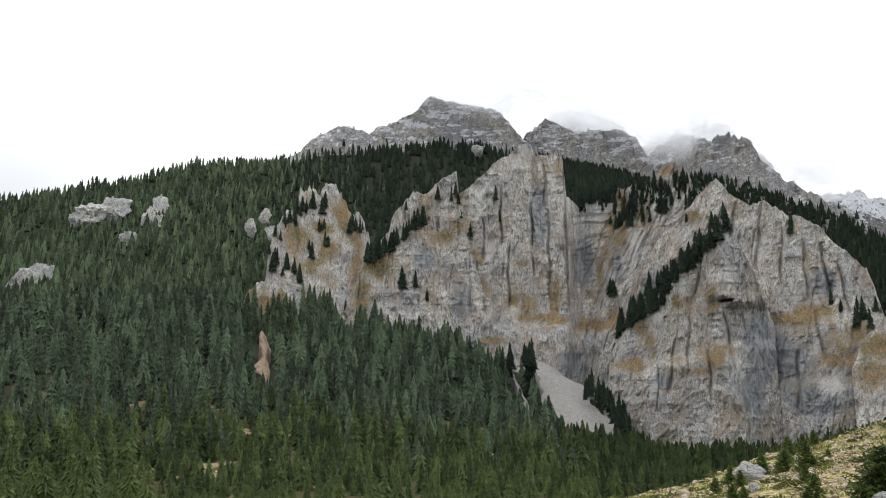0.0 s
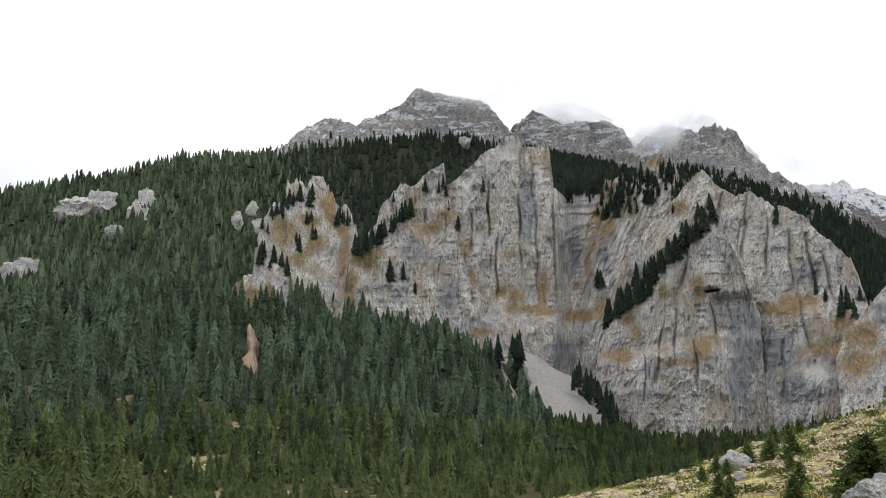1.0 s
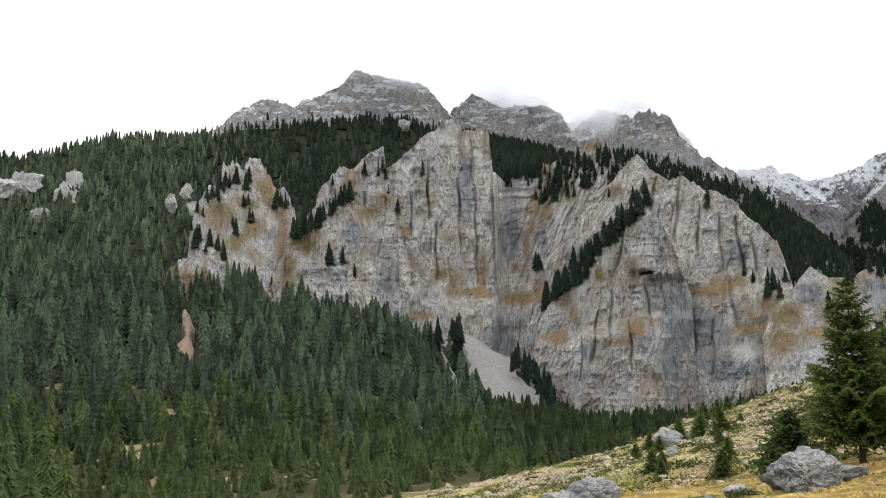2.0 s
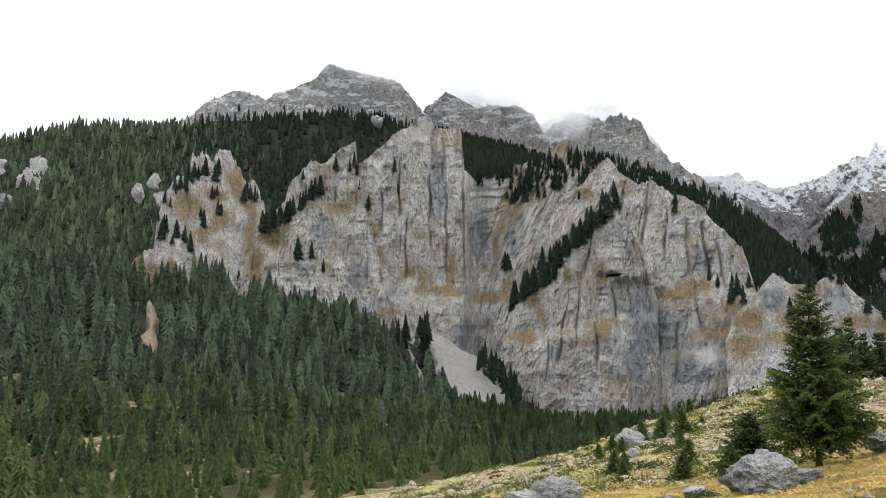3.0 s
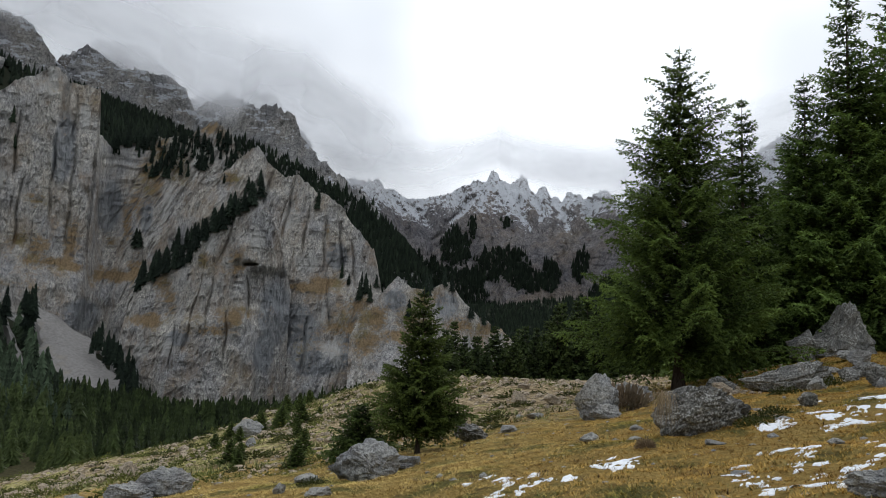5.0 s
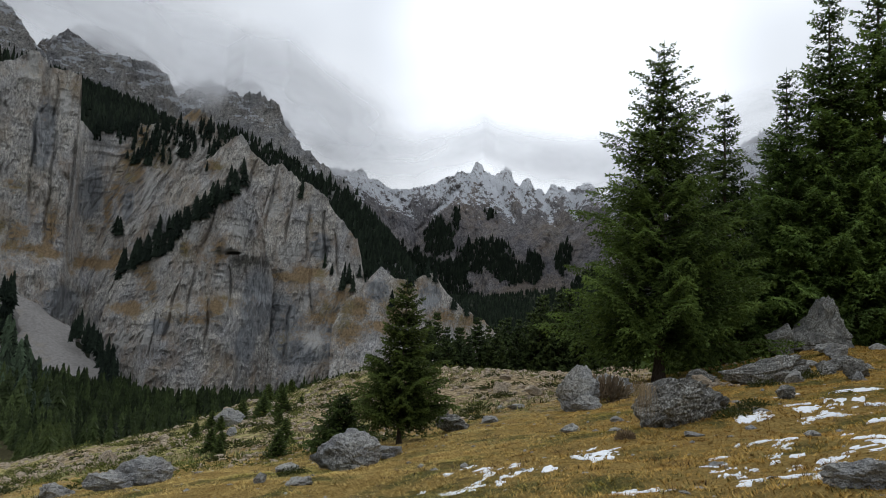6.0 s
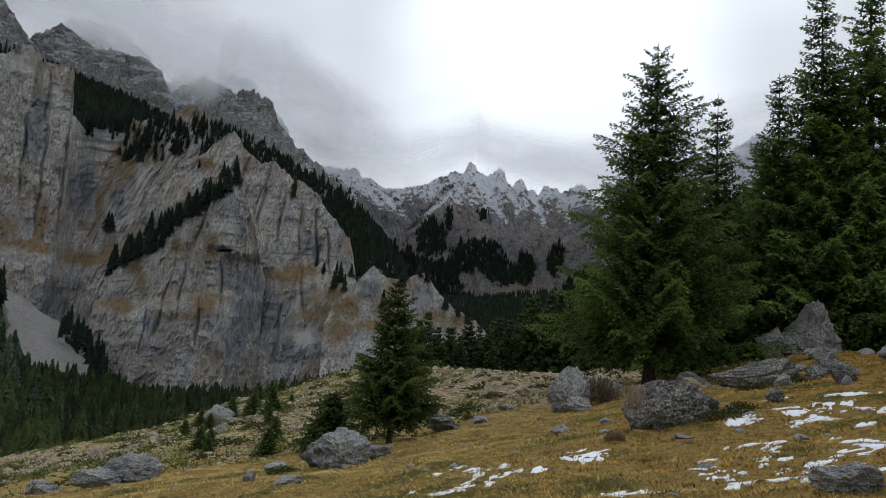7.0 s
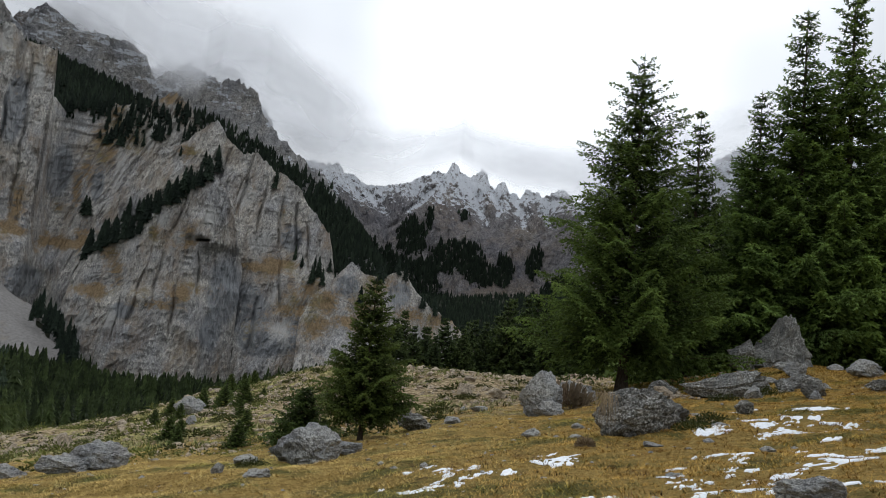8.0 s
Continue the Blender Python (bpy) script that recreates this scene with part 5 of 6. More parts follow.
PATCHES = [
    (18.26, 9.04, 0.94, 1.66), (16.51, 8.41, 0.66, 2.1), (14.92, 7.91, 0.65, 1.4), (15.32, 8.59, 0.45, 0.85), (13.85, 9.0, 0.42, 1.5), (13.37, 6.32, 0.26, 0.84), (12.02, 6.15, 0.21, 0.84),
    (10.72, 6.38, 0.19, 0.72), (9.9, 5.86, 0.35, 0.72), (11.3, 5.34, 0.7, 0.68), (10.39, 4.91, 0.97, 0.82), (9.68, 5.15, 0.34, 0.47), (9.19, 4.91, 0.27, 0.42), (8.8, 4.15, 0.53, 0.37),
    (9.39, 6.58, 0.32, 0.5), (8.62, 5.81, 0.24, 0.6), (8.24, 5.07, 0.8, 0.5), (7.61, 6.52, 0.65, 0.63), (11.26, 7.07, 0.38, 0.38), (10.29, 9.45, 0.44, 1.3), (10.79, 10.34, 0.4, 0.72),
    (9.08, 9.52, 0.39, 0.77), (8.98, 11.06, 0.34, 0.5), (7.72, 10.23, 0.34, 0.2), (8.3, 10.3, 0.2, 0.3),
]
for k, (x, y, w, d) in enumerate(PATCHES):
    snow_patch(x, y, w * 1.15, d * 0.72, 300 + k)
rng = np.random.default_rng(360)
for k in range(60):
    x, y, w, d = PATCHES[rng.integers(len(PATCHES))]
    r = math.hypot(x, y)
    x, y = x + rng.normal(0, 0.07) * r * 0.5, y + rng.normal(0, 0.07) * r * 0.5
    snow_patch(x, y, rng.uniform(0.010, 0.03) * r, rng.uniform(0.012, 0.035) * r, 400 + k)


# ---- grass ----
def blades(name, label, places, seed, tall, mat, lean=0.6, per=6, wide=0.012):
    rng = np.random.default_rng(seed)
    n = len(places) * per
    base = np.repeat(places, per, 0) + np.concatenate([rng.normal(0, 0.05, (n, 2)), np.zeros((n, 1))], 1)
    a = rng.uniform(0, 6.283, n)
    h = tall * rng.uniform(0.5, 1.2, n)
    d = np.stack([np.cos(a), np.sin(a), np.zeros(n)], 1)
    side = np.stack([-np.sin(a), np.cos(a), np.zeros(n)], 1) * wide
    tip = base + d * (h * lean)[:, None] + np.stack([0 * h, 0 * h, h * rng.uniform(0.55, 1.0, n)], 1)
    base = base - (0, 0, 0.02)
    v = np.stack([base - side, base + side, tip], 1).reshape(-1, 3)
    f = np.arange(n * 3).reshape(-1, 3)
    return tagged(new(name, mesh_of(name, v, f, mat)), label, "grass", kind="stuff")


def grass_material(name, *stops):
    m, n, l, b = material(name, 0.85, 0.15)
    geo = n.new("ShaderNodeNewGeometry")
    patch = noise_node(n, l, geo.outputs["Position"], 0.45, 5, 0.6)
    col = ramp(n, l, geo.outputs["Random Per Island"], *stops)
    mottle = noise_node(n, l, geo.outputs["Position"], 2.4, 5, 0.7)
    split = n.new("ShaderNodeSeparateXYZ")
    l.new(geo.outputs["Position"], split.inputs[0])
    side = calc(n, l, "SUBTRACT", split.outputs["Y"], calc(n, l, "MULTIPLY", split.outputs["X"], 0.75))
    side = calc(n, l, "ADD", side, calc(n, l, "MULTIPLY", patch, 6.0))
    col = blend(n, l, span(n, l, side, 2.0, 12.0), col, blend(n, l, 1.0, col, (1.12, 1.30, 1.75), "MULTIPLY"))
    col = blend(n, l, 0.75, col, ramp(n, l, mottle, (0.36, (0.42, 0.36, 0.34)), (0.48, (0.95, 0.95, 0.95)), (0.62, (1.2, 1.2, 1.15))), "MULTIPLY")
    col = blend(n, l, 0.8, col, ramp(n, l, patch, (0.36, (0.46, 0.36, 0.30)), (0.46, (1.05, 0.98, 0.9)), (0.55, (1.05, 1.0, 0.95)), (0.64, (0.60, 0.72, 0.46))), "MULTIPLY")
    l.new(col, b.inputs["Base Color"])
    return m


STRAW = grass_material("dry_grass", (0.0, (0.37, 0.225, 0.058)), (0.4, (0.47, 0.30, 0.075)), (0.8, (0.55, 0.37, 0.10)), (1.0, (0.62, 0.445, 0.145)))
WITHERED = grass_material("withered_stalks", (0.0, (0.06, 0.036, 0.018)), (0.6, (0.15, 0.095, 0.045)), (1.0, (0.27, 0.19, 0.09)))
SEDGE = grass_material("green_sedge", (0.0, (0.13, 0.12, 0.038)), (0.6, (0.27, 0.24, 0.08)), (1.0, (0.44, 0.37, 0.15)))


def off_snow(az, r, rng):
    x, y = r * np.sin(np.radians(az)), r * np.cos(np.radians(az))
    keep = np.ones(len(r), bool)
    for px, py, w, d in PATCHES:
        a = math.atan2(px, py)
        u = (x - px) * math.cos(a) - (y - py) * math.sin(a)
        v = (x - px) * math.sin(a) + (y - py) * math.cos(a)
        keep &= (u / (w * 0.5)) ** 2 + (v / (d * 0.45)) ** 2 > 0.8
    return keep


p, az, r = scatter(52000, 2, 71, 5.5, 31, 71, off_snow)
blades("dry_grass", "short dry ochre grass of the meadow", p, 72, 0.034, STRAW, lean=2.2, per=8, wide=0.008)
p, az, r = scatter(16000, 46, 72, 31, 48, 79)
blades("slope_grass", "dry grass on the rising slope by the spruces", p, 70, 0.06, STRAW, lean=1.5, per=6, wide=0.014)
p, az, r = scatter(3600, 2, 71, 6.0, 31, 171, lambda a, d, g: off_snow(a, d, g) & (fbm(d * np.sin(np.radians(a)) / 1.6, d * np.cos(np.radians(a)) / 1.6, seed=172, octaves=3) > 0.12))
blades("grass_tussocks", "tufted golden tussocks of dead grass", p, 173, 0.075, STRAW, lean=1.6, per=14, wide=0.006)
p, az, r = scatter(2600, 2, 71, 6.0, 31, 271, lambda a, d, g: off_snow(a, d, g) & (fbm(d * np.sin(np.radians(a)) / 1.1, d * np.cos(np.radians(a)) / 1.1, seed=272, octaves=3) > 0.32))
blades("brown_tussocks", "dark brown tussocks of withered stalks", p, 273, 0.09, WITHERED, lean=1.3, per=14, wide=0.007)
p, az, r = scatter(5200, 2, 71, 5.5, 33, 73, lambda a, d, g: off_snow(a, d, g) & (fbm(d * np.sin(np.radians(a)) / 2.5, d * np.cos(np.radians(a)) / 2.5, seed=74, octaves=3) > 0.1))
blades("green_grass", "greener tufts of grass among the straw", p, 75, 0.07, SEDGE, lean=1.2, per=8, wide=0.008)
p, az, r = scatter(16000, 4, 62, 27, 75, 76, lambda a, d, g: fbm(d * np.sin(np.radians(a)) / 4, d * np.cos(np.radians(a)) / 4, seed=77, octaves=3) > 0.0)
blades("mound_grass", "sparse olive grass between the stones of the mound", p, 78, 0.17, SEDGE, per=7, wide=0.03)


def hanging_grass(x, y, z, turn, wide, seed):
    """Long withered grass hanging over the edge of a boulder."""
    rng = np.random.default_rng(seed)
    vs, fs = [], []
    for k in range(110):
        u = rng.normal(0, 0.45)
        start = np.array((u * wide / 2, rng.normal(0, 0.05), rng.normal(0, 0.04)))
        fall = rng.uniform(0.15, 0.75)
        sway = rng.normal(-0.05, 0.16)
        path = [start + np.array((sway * t, -0.16 * math.sin(min(t, 0.5) * 3.1) - 0.05 * t, 0.06 * math.sin(t * 3.1) - fall * t * t)) for t in (0, 0.33, 0.66, 1.0)]
        for i, q in enumerate(path):
            w = 0.006 * (1 - 0.28 * i)
            vs += [q - (w, 0, 0), q + (w, 0, 0)]
        b = k * 8
        fs += [(b + 2 * i, b + 2 * i + 1, b + 2 * i + 3, b + 2 * i + 2) for i in range(3)]
    ob = new("hanging_grass", mesh_of("hanging_grass", vs, fs, THATCH))
    ob.matrix_basis = pose(x, y, z, 0, 0, turn)
    tagged(ob, "pale withered grass hanging over the lichened boulder", "grass", kind="stuff")


THATCH = grass_material("hanging_thatch", (0.0, (0.16, 0.12, 0.07)), (0.6, (0.34, 0.27, 0.17)), (1.0, (0.5, 0.41, 0.28)))
hanging_grass(12.66, 10.5, float(land(12.66, 10.5)) + 0.84, -78, 0.55, 275)


# ---- spruces near the camera ----
def spruce_shape(seed, H, R, start=0.06, whorls=40, twig=0.12, power=0.85, kites=3, ragged=0.18, dense=1.0):
    """Needle sprays and the trunk of one spruce: verts and triangles each."""
    rng = np.random.default_rng(seed)
    P, D, L, W, U, T = [], [], [], [], [], []
    wood_v, wood_f = [], []
    bulge = rng.uniform(-1, 1, 8)
    for w in range(whorls):
        f = start + (0.985 - start) * (w + rng.uniform(-0.3, 0.3)) / whorls
        f = min(max(f, start), 0.985)
        z = f * H
        count = 7 if f < 0.75 else 5
        swing = rng.uniform(0, 6.283)
        for b in range(count):
            a = swing + b * 6.283 / count + rng.normal(0, 0.25)
            out = R * ((1 - f) / (1 - start)) ** power * (1 + ragged * bulge[int(f * 7.99)] + rng.normal(0, ragged)) + 0.02 * H * (1 - f) + 0.012 * H
            if out < 0.04:
                continue
            mood = rng.normal(0, 0.13)
            rise = 0.36 * f ** 2 - 0.16 * (1 - f) + rng.normal(0, 0.08)
            steps = max(3, int(out / twig))
            t = (np.arange(steps) + 0.6) / steps
            ca, sa = math.cos(a), math.sin(a)
            sway = rng.normal(0, 0.10)
            lat = sway * t ** 2 * out
            x = ca * out * t - sa * lat
            y = sa * out * t + ca * lat
            zz = z + out * (rise * t + (0.10 + 0.12 * (1 - f)) * t ** 2 - 0.05 * np.sin(t * 6.28))
            # the branch's own wood
            k = len(wood_v)
            rad = 0.010 * H * 0.16 * (1 - f) + 0.004
            for q in (0, steps // 2, steps - 1):
                c = np.array((x[q], y[q], zz[q])) if q else np.array((0, 0, z - 0.02))
                s = rad * (1 - 0.85 * q / max(1, steps - 1))
                for g in range(3):
                    wood_v.append(c + s * np.array((-sa * math.cos(g * 2.094), ca * math.cos(g * 2.094), math.sin(g * 2.094))))
            for q in (0, 3):
                for g in range(3):
                    h = (g + 1) % 3
                    wood_f.append((k + q + g, k + q + h, k + q + 3 + h))
                    wood_f.append((k + q + g, k + q + 3 + h, k + q + 3 + g))
            # the inner mat of the bough, its shade put in as the darkest tone
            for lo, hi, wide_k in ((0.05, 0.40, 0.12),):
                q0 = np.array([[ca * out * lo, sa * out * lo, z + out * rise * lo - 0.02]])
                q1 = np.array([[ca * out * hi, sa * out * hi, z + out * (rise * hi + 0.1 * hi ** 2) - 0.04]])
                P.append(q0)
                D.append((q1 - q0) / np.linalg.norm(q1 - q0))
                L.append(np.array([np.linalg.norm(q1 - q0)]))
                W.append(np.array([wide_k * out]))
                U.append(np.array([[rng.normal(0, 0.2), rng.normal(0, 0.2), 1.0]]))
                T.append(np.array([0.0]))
            for side in (-1, 1):
                m = t > 0.12
                tt = t[m]
                if not len(tt):
                    continue
                ln = (0.46 * out * (1 - tt) ** 0.8 * np.minimum(1, tt * 3 + 0.3) + 1.0 * twig) * rng.uniform(0.7, 1.15, len(tt))
                ang = a + side * (0.95 + rng.normal(0, 0.18, len(tt)))
                droop = -0.26 - 0.36 * (1 - f) + rng.normal(0, 0.18, len(tt))
                dv = np.stack([np.cos(ang), np.sin(ang), droop], 1)
                count_q = np.clip(np.ceil(ln / (1.7 * twig)), 1, 6 if kites > 2 else 3)
                seg = ln / count_q
                for q in range(6 if kites > 2 else 3):
                    k = count_q > q
                    if not k.any():
                        continue
                    reach = (seg * q)[k][:, None]
                    for fork in (-0.75, -0.25, 0.25, 0.75) if kites > 2 else (0.0,):
                        P.append(np.stack([x[m], y[m], zz[m]], 1)[k] + dv[k] * reach - np.array((0, 0, 0.25)) * reach ** 2 / (ln[k][:, None] + 0.3))
                        cf, sf = math.cos(fork), math.sin(fork)
                        j = np.stack([dv[k][:, 0] * cf - dv[k][:, 1] * sf, dv[k][:, 0] * sf + dv[k][:, 1] * cf, dv[k][:, 2]], 1) + rng.normal(0, 0.38, dv[k].shape)
                        D.append(j / np.linalg.norm(j, axis=1)[:, None])
                        L.append((seg[k] * 0.9 + 0.3 * twig) * rng.uniform(0.6, 1.15, k.sum()))
                        W.append(np.full(k.sum(), (0.27 if kites > 2 else 0.46) * twig) * rng.uniform(0.7, 1.3, k.sum()))
                        U.append(rng.normal(0, 0.5, (k.sum(), 3)) + (0, 0, 1))
                        g = (q / count_q)[k]
                        # shade put into the tone: inner sprays dark, only outer tips bright
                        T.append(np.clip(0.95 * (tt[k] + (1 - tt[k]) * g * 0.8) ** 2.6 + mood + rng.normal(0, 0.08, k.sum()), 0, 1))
            # sprays along the branch itself, and its tip
            P.append(np.stack([x, y, zz], 1))
            j = np.stack([ca + 0 * t, sa + 0 * t, rise + 0.3 * t], 1) + rng.normal(0, 0.35, (steps, 3))
            D.append(j / np.linalg.norm(j, axis=1)[:, None])
            L.append(np.full(steps, 1.25 * twig))
            W.append(np.full(steps, 0.18 * twig))
            U.append(rng.normal(0, 0.6, (steps, 3)) + (0, 0, 1))
            # the same shade in the tone, darker towards the trunk
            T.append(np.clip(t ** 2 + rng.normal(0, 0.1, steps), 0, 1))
    # the leader
    P.append(np.array([(0, 0, H * g) for g in (0.94, 0.96, 0.975)]))
    D.append(np.array([(0.1, 0, 1), (-0.08, 0.06, 1), (0, 0, 1)], float))
    L.append(np.full(3, 0.03 * H))
    W.append(np.full(3, 0.0012 * H))
    U.append(np.array([(1, 0, 0), (0, 1, 0), (1, 1, 0)], float))
    T.append(np.full(3, 0.6))
    P, D, L, W, U, T = (np.concatenate(q) for q in (P, D, L, W, U, T))
    W = W * dense
    S = np.cross(D, U)
    S /= np.linalg.norm(S, axis=1)[:, None] + 1e-9
    N = np.cross(S, D)
    mid = P + D * (L * 0.45)[:, None]
    v = np.stack([P, mid + S * W[:, None] - N * (W * 0.5)[:, None], P + D * L[:, None], mid - S * W[:, None] - N * (W * 0.5)[:, None]], 1).reshape(-1, 3)
    k = np.arange(len(P))[:, None] * 4
    faces = np.concatenate([k + (0, 1, 2), k + (0, 2, 3)], 0)
    # trunk
    rings, sides = 14, 10
    tv = []
    for i in range(rings):
        g = i / (rings - 1)
        rad = 0.0125 * H * (1 - g) ** 0.9 + 0.006 + 0.012 * H * math.exp(-g * 45)
        for s in range(sides):
            a = s * 6.283 / sides
            wob = 1 + 0.12 * math.sin(3 * a + seed) * math.exp(-g * 12)
            tv.append((rad * wob * math.cos(a) + 0.01 * math.sin(g * 9), rad * wob * math.sin(a), g * H * 0.985 - (0.25 if i == 0 else 0)))
    tq = quads(rings, sides, True)
    tf = np.concatenate([tq[:, (0, 1, 2)], tq[:, (0, 2, 3)]], 0)
    return (v, faces, np.repeat(T, 4).astype(np.float32)), (np.array(tv), tf), (np.array(wood_v), np.array(wood_f))


def spruce(name, label, shape, x, y, turn=0.0, group="", mat=None, sink=0.05):
    crown, trunk, wood = shape
    tree = new(name)
    tree.matrix_basis = pose(x, y, float(land(x, y)) - sink, 0, 0, turn)
    part("trunk", mesh_of("trunk", *trunk, BARK, True), tree)
    tagged(part("bough_frame", mesh_of("bough_frame", *wood, BARK), tree, "thin brown boughs"), kind="stuff")
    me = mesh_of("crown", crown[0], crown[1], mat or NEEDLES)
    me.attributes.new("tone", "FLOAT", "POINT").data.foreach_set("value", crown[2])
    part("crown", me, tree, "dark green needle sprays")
    return tagged(tree, label, "tree", group)


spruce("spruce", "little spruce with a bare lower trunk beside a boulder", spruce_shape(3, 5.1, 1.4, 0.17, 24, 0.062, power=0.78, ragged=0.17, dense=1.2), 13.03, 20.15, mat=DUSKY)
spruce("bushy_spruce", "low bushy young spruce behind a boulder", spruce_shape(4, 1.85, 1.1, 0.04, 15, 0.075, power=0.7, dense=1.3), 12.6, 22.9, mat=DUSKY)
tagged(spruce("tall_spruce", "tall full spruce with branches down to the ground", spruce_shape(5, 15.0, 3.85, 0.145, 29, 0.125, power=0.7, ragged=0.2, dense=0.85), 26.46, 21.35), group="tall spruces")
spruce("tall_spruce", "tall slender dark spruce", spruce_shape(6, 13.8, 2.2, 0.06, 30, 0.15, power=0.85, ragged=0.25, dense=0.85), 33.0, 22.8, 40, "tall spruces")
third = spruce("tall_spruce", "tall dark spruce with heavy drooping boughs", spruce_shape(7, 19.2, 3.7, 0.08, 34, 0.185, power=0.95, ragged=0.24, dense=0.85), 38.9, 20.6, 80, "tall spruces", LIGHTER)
for x, y, s, turn in ((37.0, 21.9, 0.78, 10), (41.0, 19.1, 1.1, 200), (45.5, 23.8, 0.85, 130), (40.5, 25.0, 0.66, 310), (45.5, 16.6, 1.0, 20), (47.5, 20.0, 1.0, 260), (43.2, 14.6, 0.85, 60)):
    c = copy_thing(third, pose(x, y, float(land(x, y)) - 0.1, 0, 0, turn))
    c.scale = (s, s, s)
# the undergrowth of half-grown spruces between them
under = spruce_shape(17, 6.0, 1.7, 0.04, 20, 0.2, power=0.85, kites=2, ragged=0.24, dense=1.3)
first = None
for x, y, s, turn in ((37.0, 27.5, 1.6, 70), (34.5, 24.5, 1.35, 100), (40.2, 19.0, 0.83, 45), (43.0, 20.6, 0.96, 170), (44.5, 18.2, 0.9, 215), (38.2, 24.0, 0.96, 300), (42.5, 16.4, 0.77, 130), (46.5, 18.5, 1.09, 95)):
    if first is None:
        first = c = spruce("half_grown_spruce", "half-grown dark spruce among the tall ones", under, x, y, turn, "half-grown spruces")
    else:
        c = copy_thing(first, pose(x, y, float(land(x, y)) - 0.1, 0, 0, turn))
    c.scale = (s, s, s)
# row beyond the mound's crest
row = spruce_shape(8, 6.5, 1.7, 0.06, 18, 0.21, power=0.8, kites=2, dense=1.7)
first = None
rng = np.random.default_rng(91)
for a, r, s in ((34.6, 88, 0.85), (35.2, 92, 0.95), (36.0, 90, 0.75), (36.8, 95, 0.9), (37.6, 93, 0.7), (38.2, 97, 1.05), (39.0, 100, 0.85), (39.6, 96, 0.8), (40.4, 101, 1.0), (41.2, 98, 0.9), (42.0, 102, 1.15), (42.7, 99, 1.2),
                (43.4, 101, 1.1), (44.1, 98, 1.25), (44.8, 100, 1.35), (45.5, 97, 1.25), (46.2, 101, 1.3), (47.0, 99, 1.2), (47.8, 98, 1.3), (33.6, 105, 0.8), (48.6, 102, 1.4), (49.5, 99, 1.3),
                (43.0, 118, 1.5), (45.0, 120, 1.6), (40.0, 122, 1.3), (47.0, 122, 1.7), (37.0, 120, 1.2)):
    x, y = r * math.sin(radians(a)), r * math.cos(radians(a))
    if first is None:
        first = tree = spruce("row_spruce", "dark spruce standing behind the crest of the mound", row, x, y, 0, "spruces behind the mound", VALE)
    else:
        tree = copy_thing(first, pose(x, y, float(land(x, y)) - 0.1, 0, 0, rng.uniform(0, 360)))
    tree.scale = (s * 1.2, s * 1.2, s * rng.uniform(1.2, 1.45))
# young spruces on the mound
seedling = spruce_shape(9, 1.1, 0.42, 0.03, 15, 0.05, power=0.9, kites=2, dense=1.8)
first = None
for x, y, h in ((10.8, 29.9, 1.15), (10.5, 28.2, 0.75), (10.9, 24.0, 1.05), (12.7, 27.4, 1.2), (11.6, 31.0, 0.9), (19.2, 44.8, 1.6), (15.3, 33.8, 0.9), (18.8, 41.3, 1.7), (25.0, 55.2, 1.4), (23.7, 54.6, 1.8), (18.4, 46.1, 1.6), (20.4, 47.5, 1.5),
                (17.2, 47.8, 1.3), (21.5, 50.0, 1.7), (15.8, 42.5, 1.2), (13.6, 40.0, 1.1), (26.6, 57.0, 1.3), (22.0, 45.5, 0.9)):
    if first is None:
        first = tree = spruce("young_spruce", "knee-high young spruce on the stony mound", seedling, x, y, 0, "young spruces on the mound", DUSKY, 0.03)
    else:
        tree = copy_thing(first, pose(x, y, float(land(x, y)) - 0.03, 0, 0, rng.uniform(0, 360)))
    tree.scale = (h * 0.85, h * 0.85, h * 0.8)


# ---- low scrub ----
def scrub_shape(seed, n=180, leaf=1.0):
    rng = np.random.default_rng(seed)
    d = rng.normal(0, 1, (n, 3))
    d[:, 2] = np.abs(d[:, 2]) * 0.8
    d /= np.linalg.norm(d, axis=1)[:, None]
    p = d * rng.uniform(0.35, 0.9, (n, 1)) * (1, 1, 0.6)
    side = np.cross(d, rng.normal(0, 1, (n, 3)))
    side /= np.linalg.norm(side, axis=1)[:, None]
    ln = rng.uniform(0.12, 0.3, (n, 1)) * leaf
    v = np.stack([p, p + d * ln * 0.5 + side * 0.06 * leaf, p + d * ln, p + d * ln * 0.5 - side * 0.06 * leaf], 1).reshape(-1, 3)
    k = np.arange(n)[:, None] * 4
    return v, np.concatenate([k + (0, 1, 2), k + (0, 2, 3)], 0)


JUNIPER = foliage_material("juniper_scrub", (0.045, 0.055, 0.015), (0.15, 0.145, 0.045))
TWIGS = foliage_material("bare_twigs", (0.22, 0.165, 0.12), (0.34, 0.27, 0.2))
near_shapes = [mesh_of("juniper", *scrub_shape(130 + k, 800, 0.55), JUNIPER) for k in range(2)]
shapes = [mesh_of("juniper", *scrub_shape(110 + k), JUNIPER) for k in range(3)]
rng = np.random.default_rng(112)
spots, az, r = scatter(290, 5, 47, 26, 76, 113)
for k, q in enumerate(spots):
    s = rng.uniform(0.2, 0.65)
    ob = new("juniper_bush", shapes[k % 3])
    ob.matrix_basis = pose(q[0], q[1], q[2] - 0.05, 0, 0, rng.uniform(0, 360)) @ Matrix.Diagonal((s * rng.uniform(1, 1.6), s, s * 0.8, 1))
    tagged(ob, "low olive juniper bush among the stones", "bush", "juniper bushes on the mound")


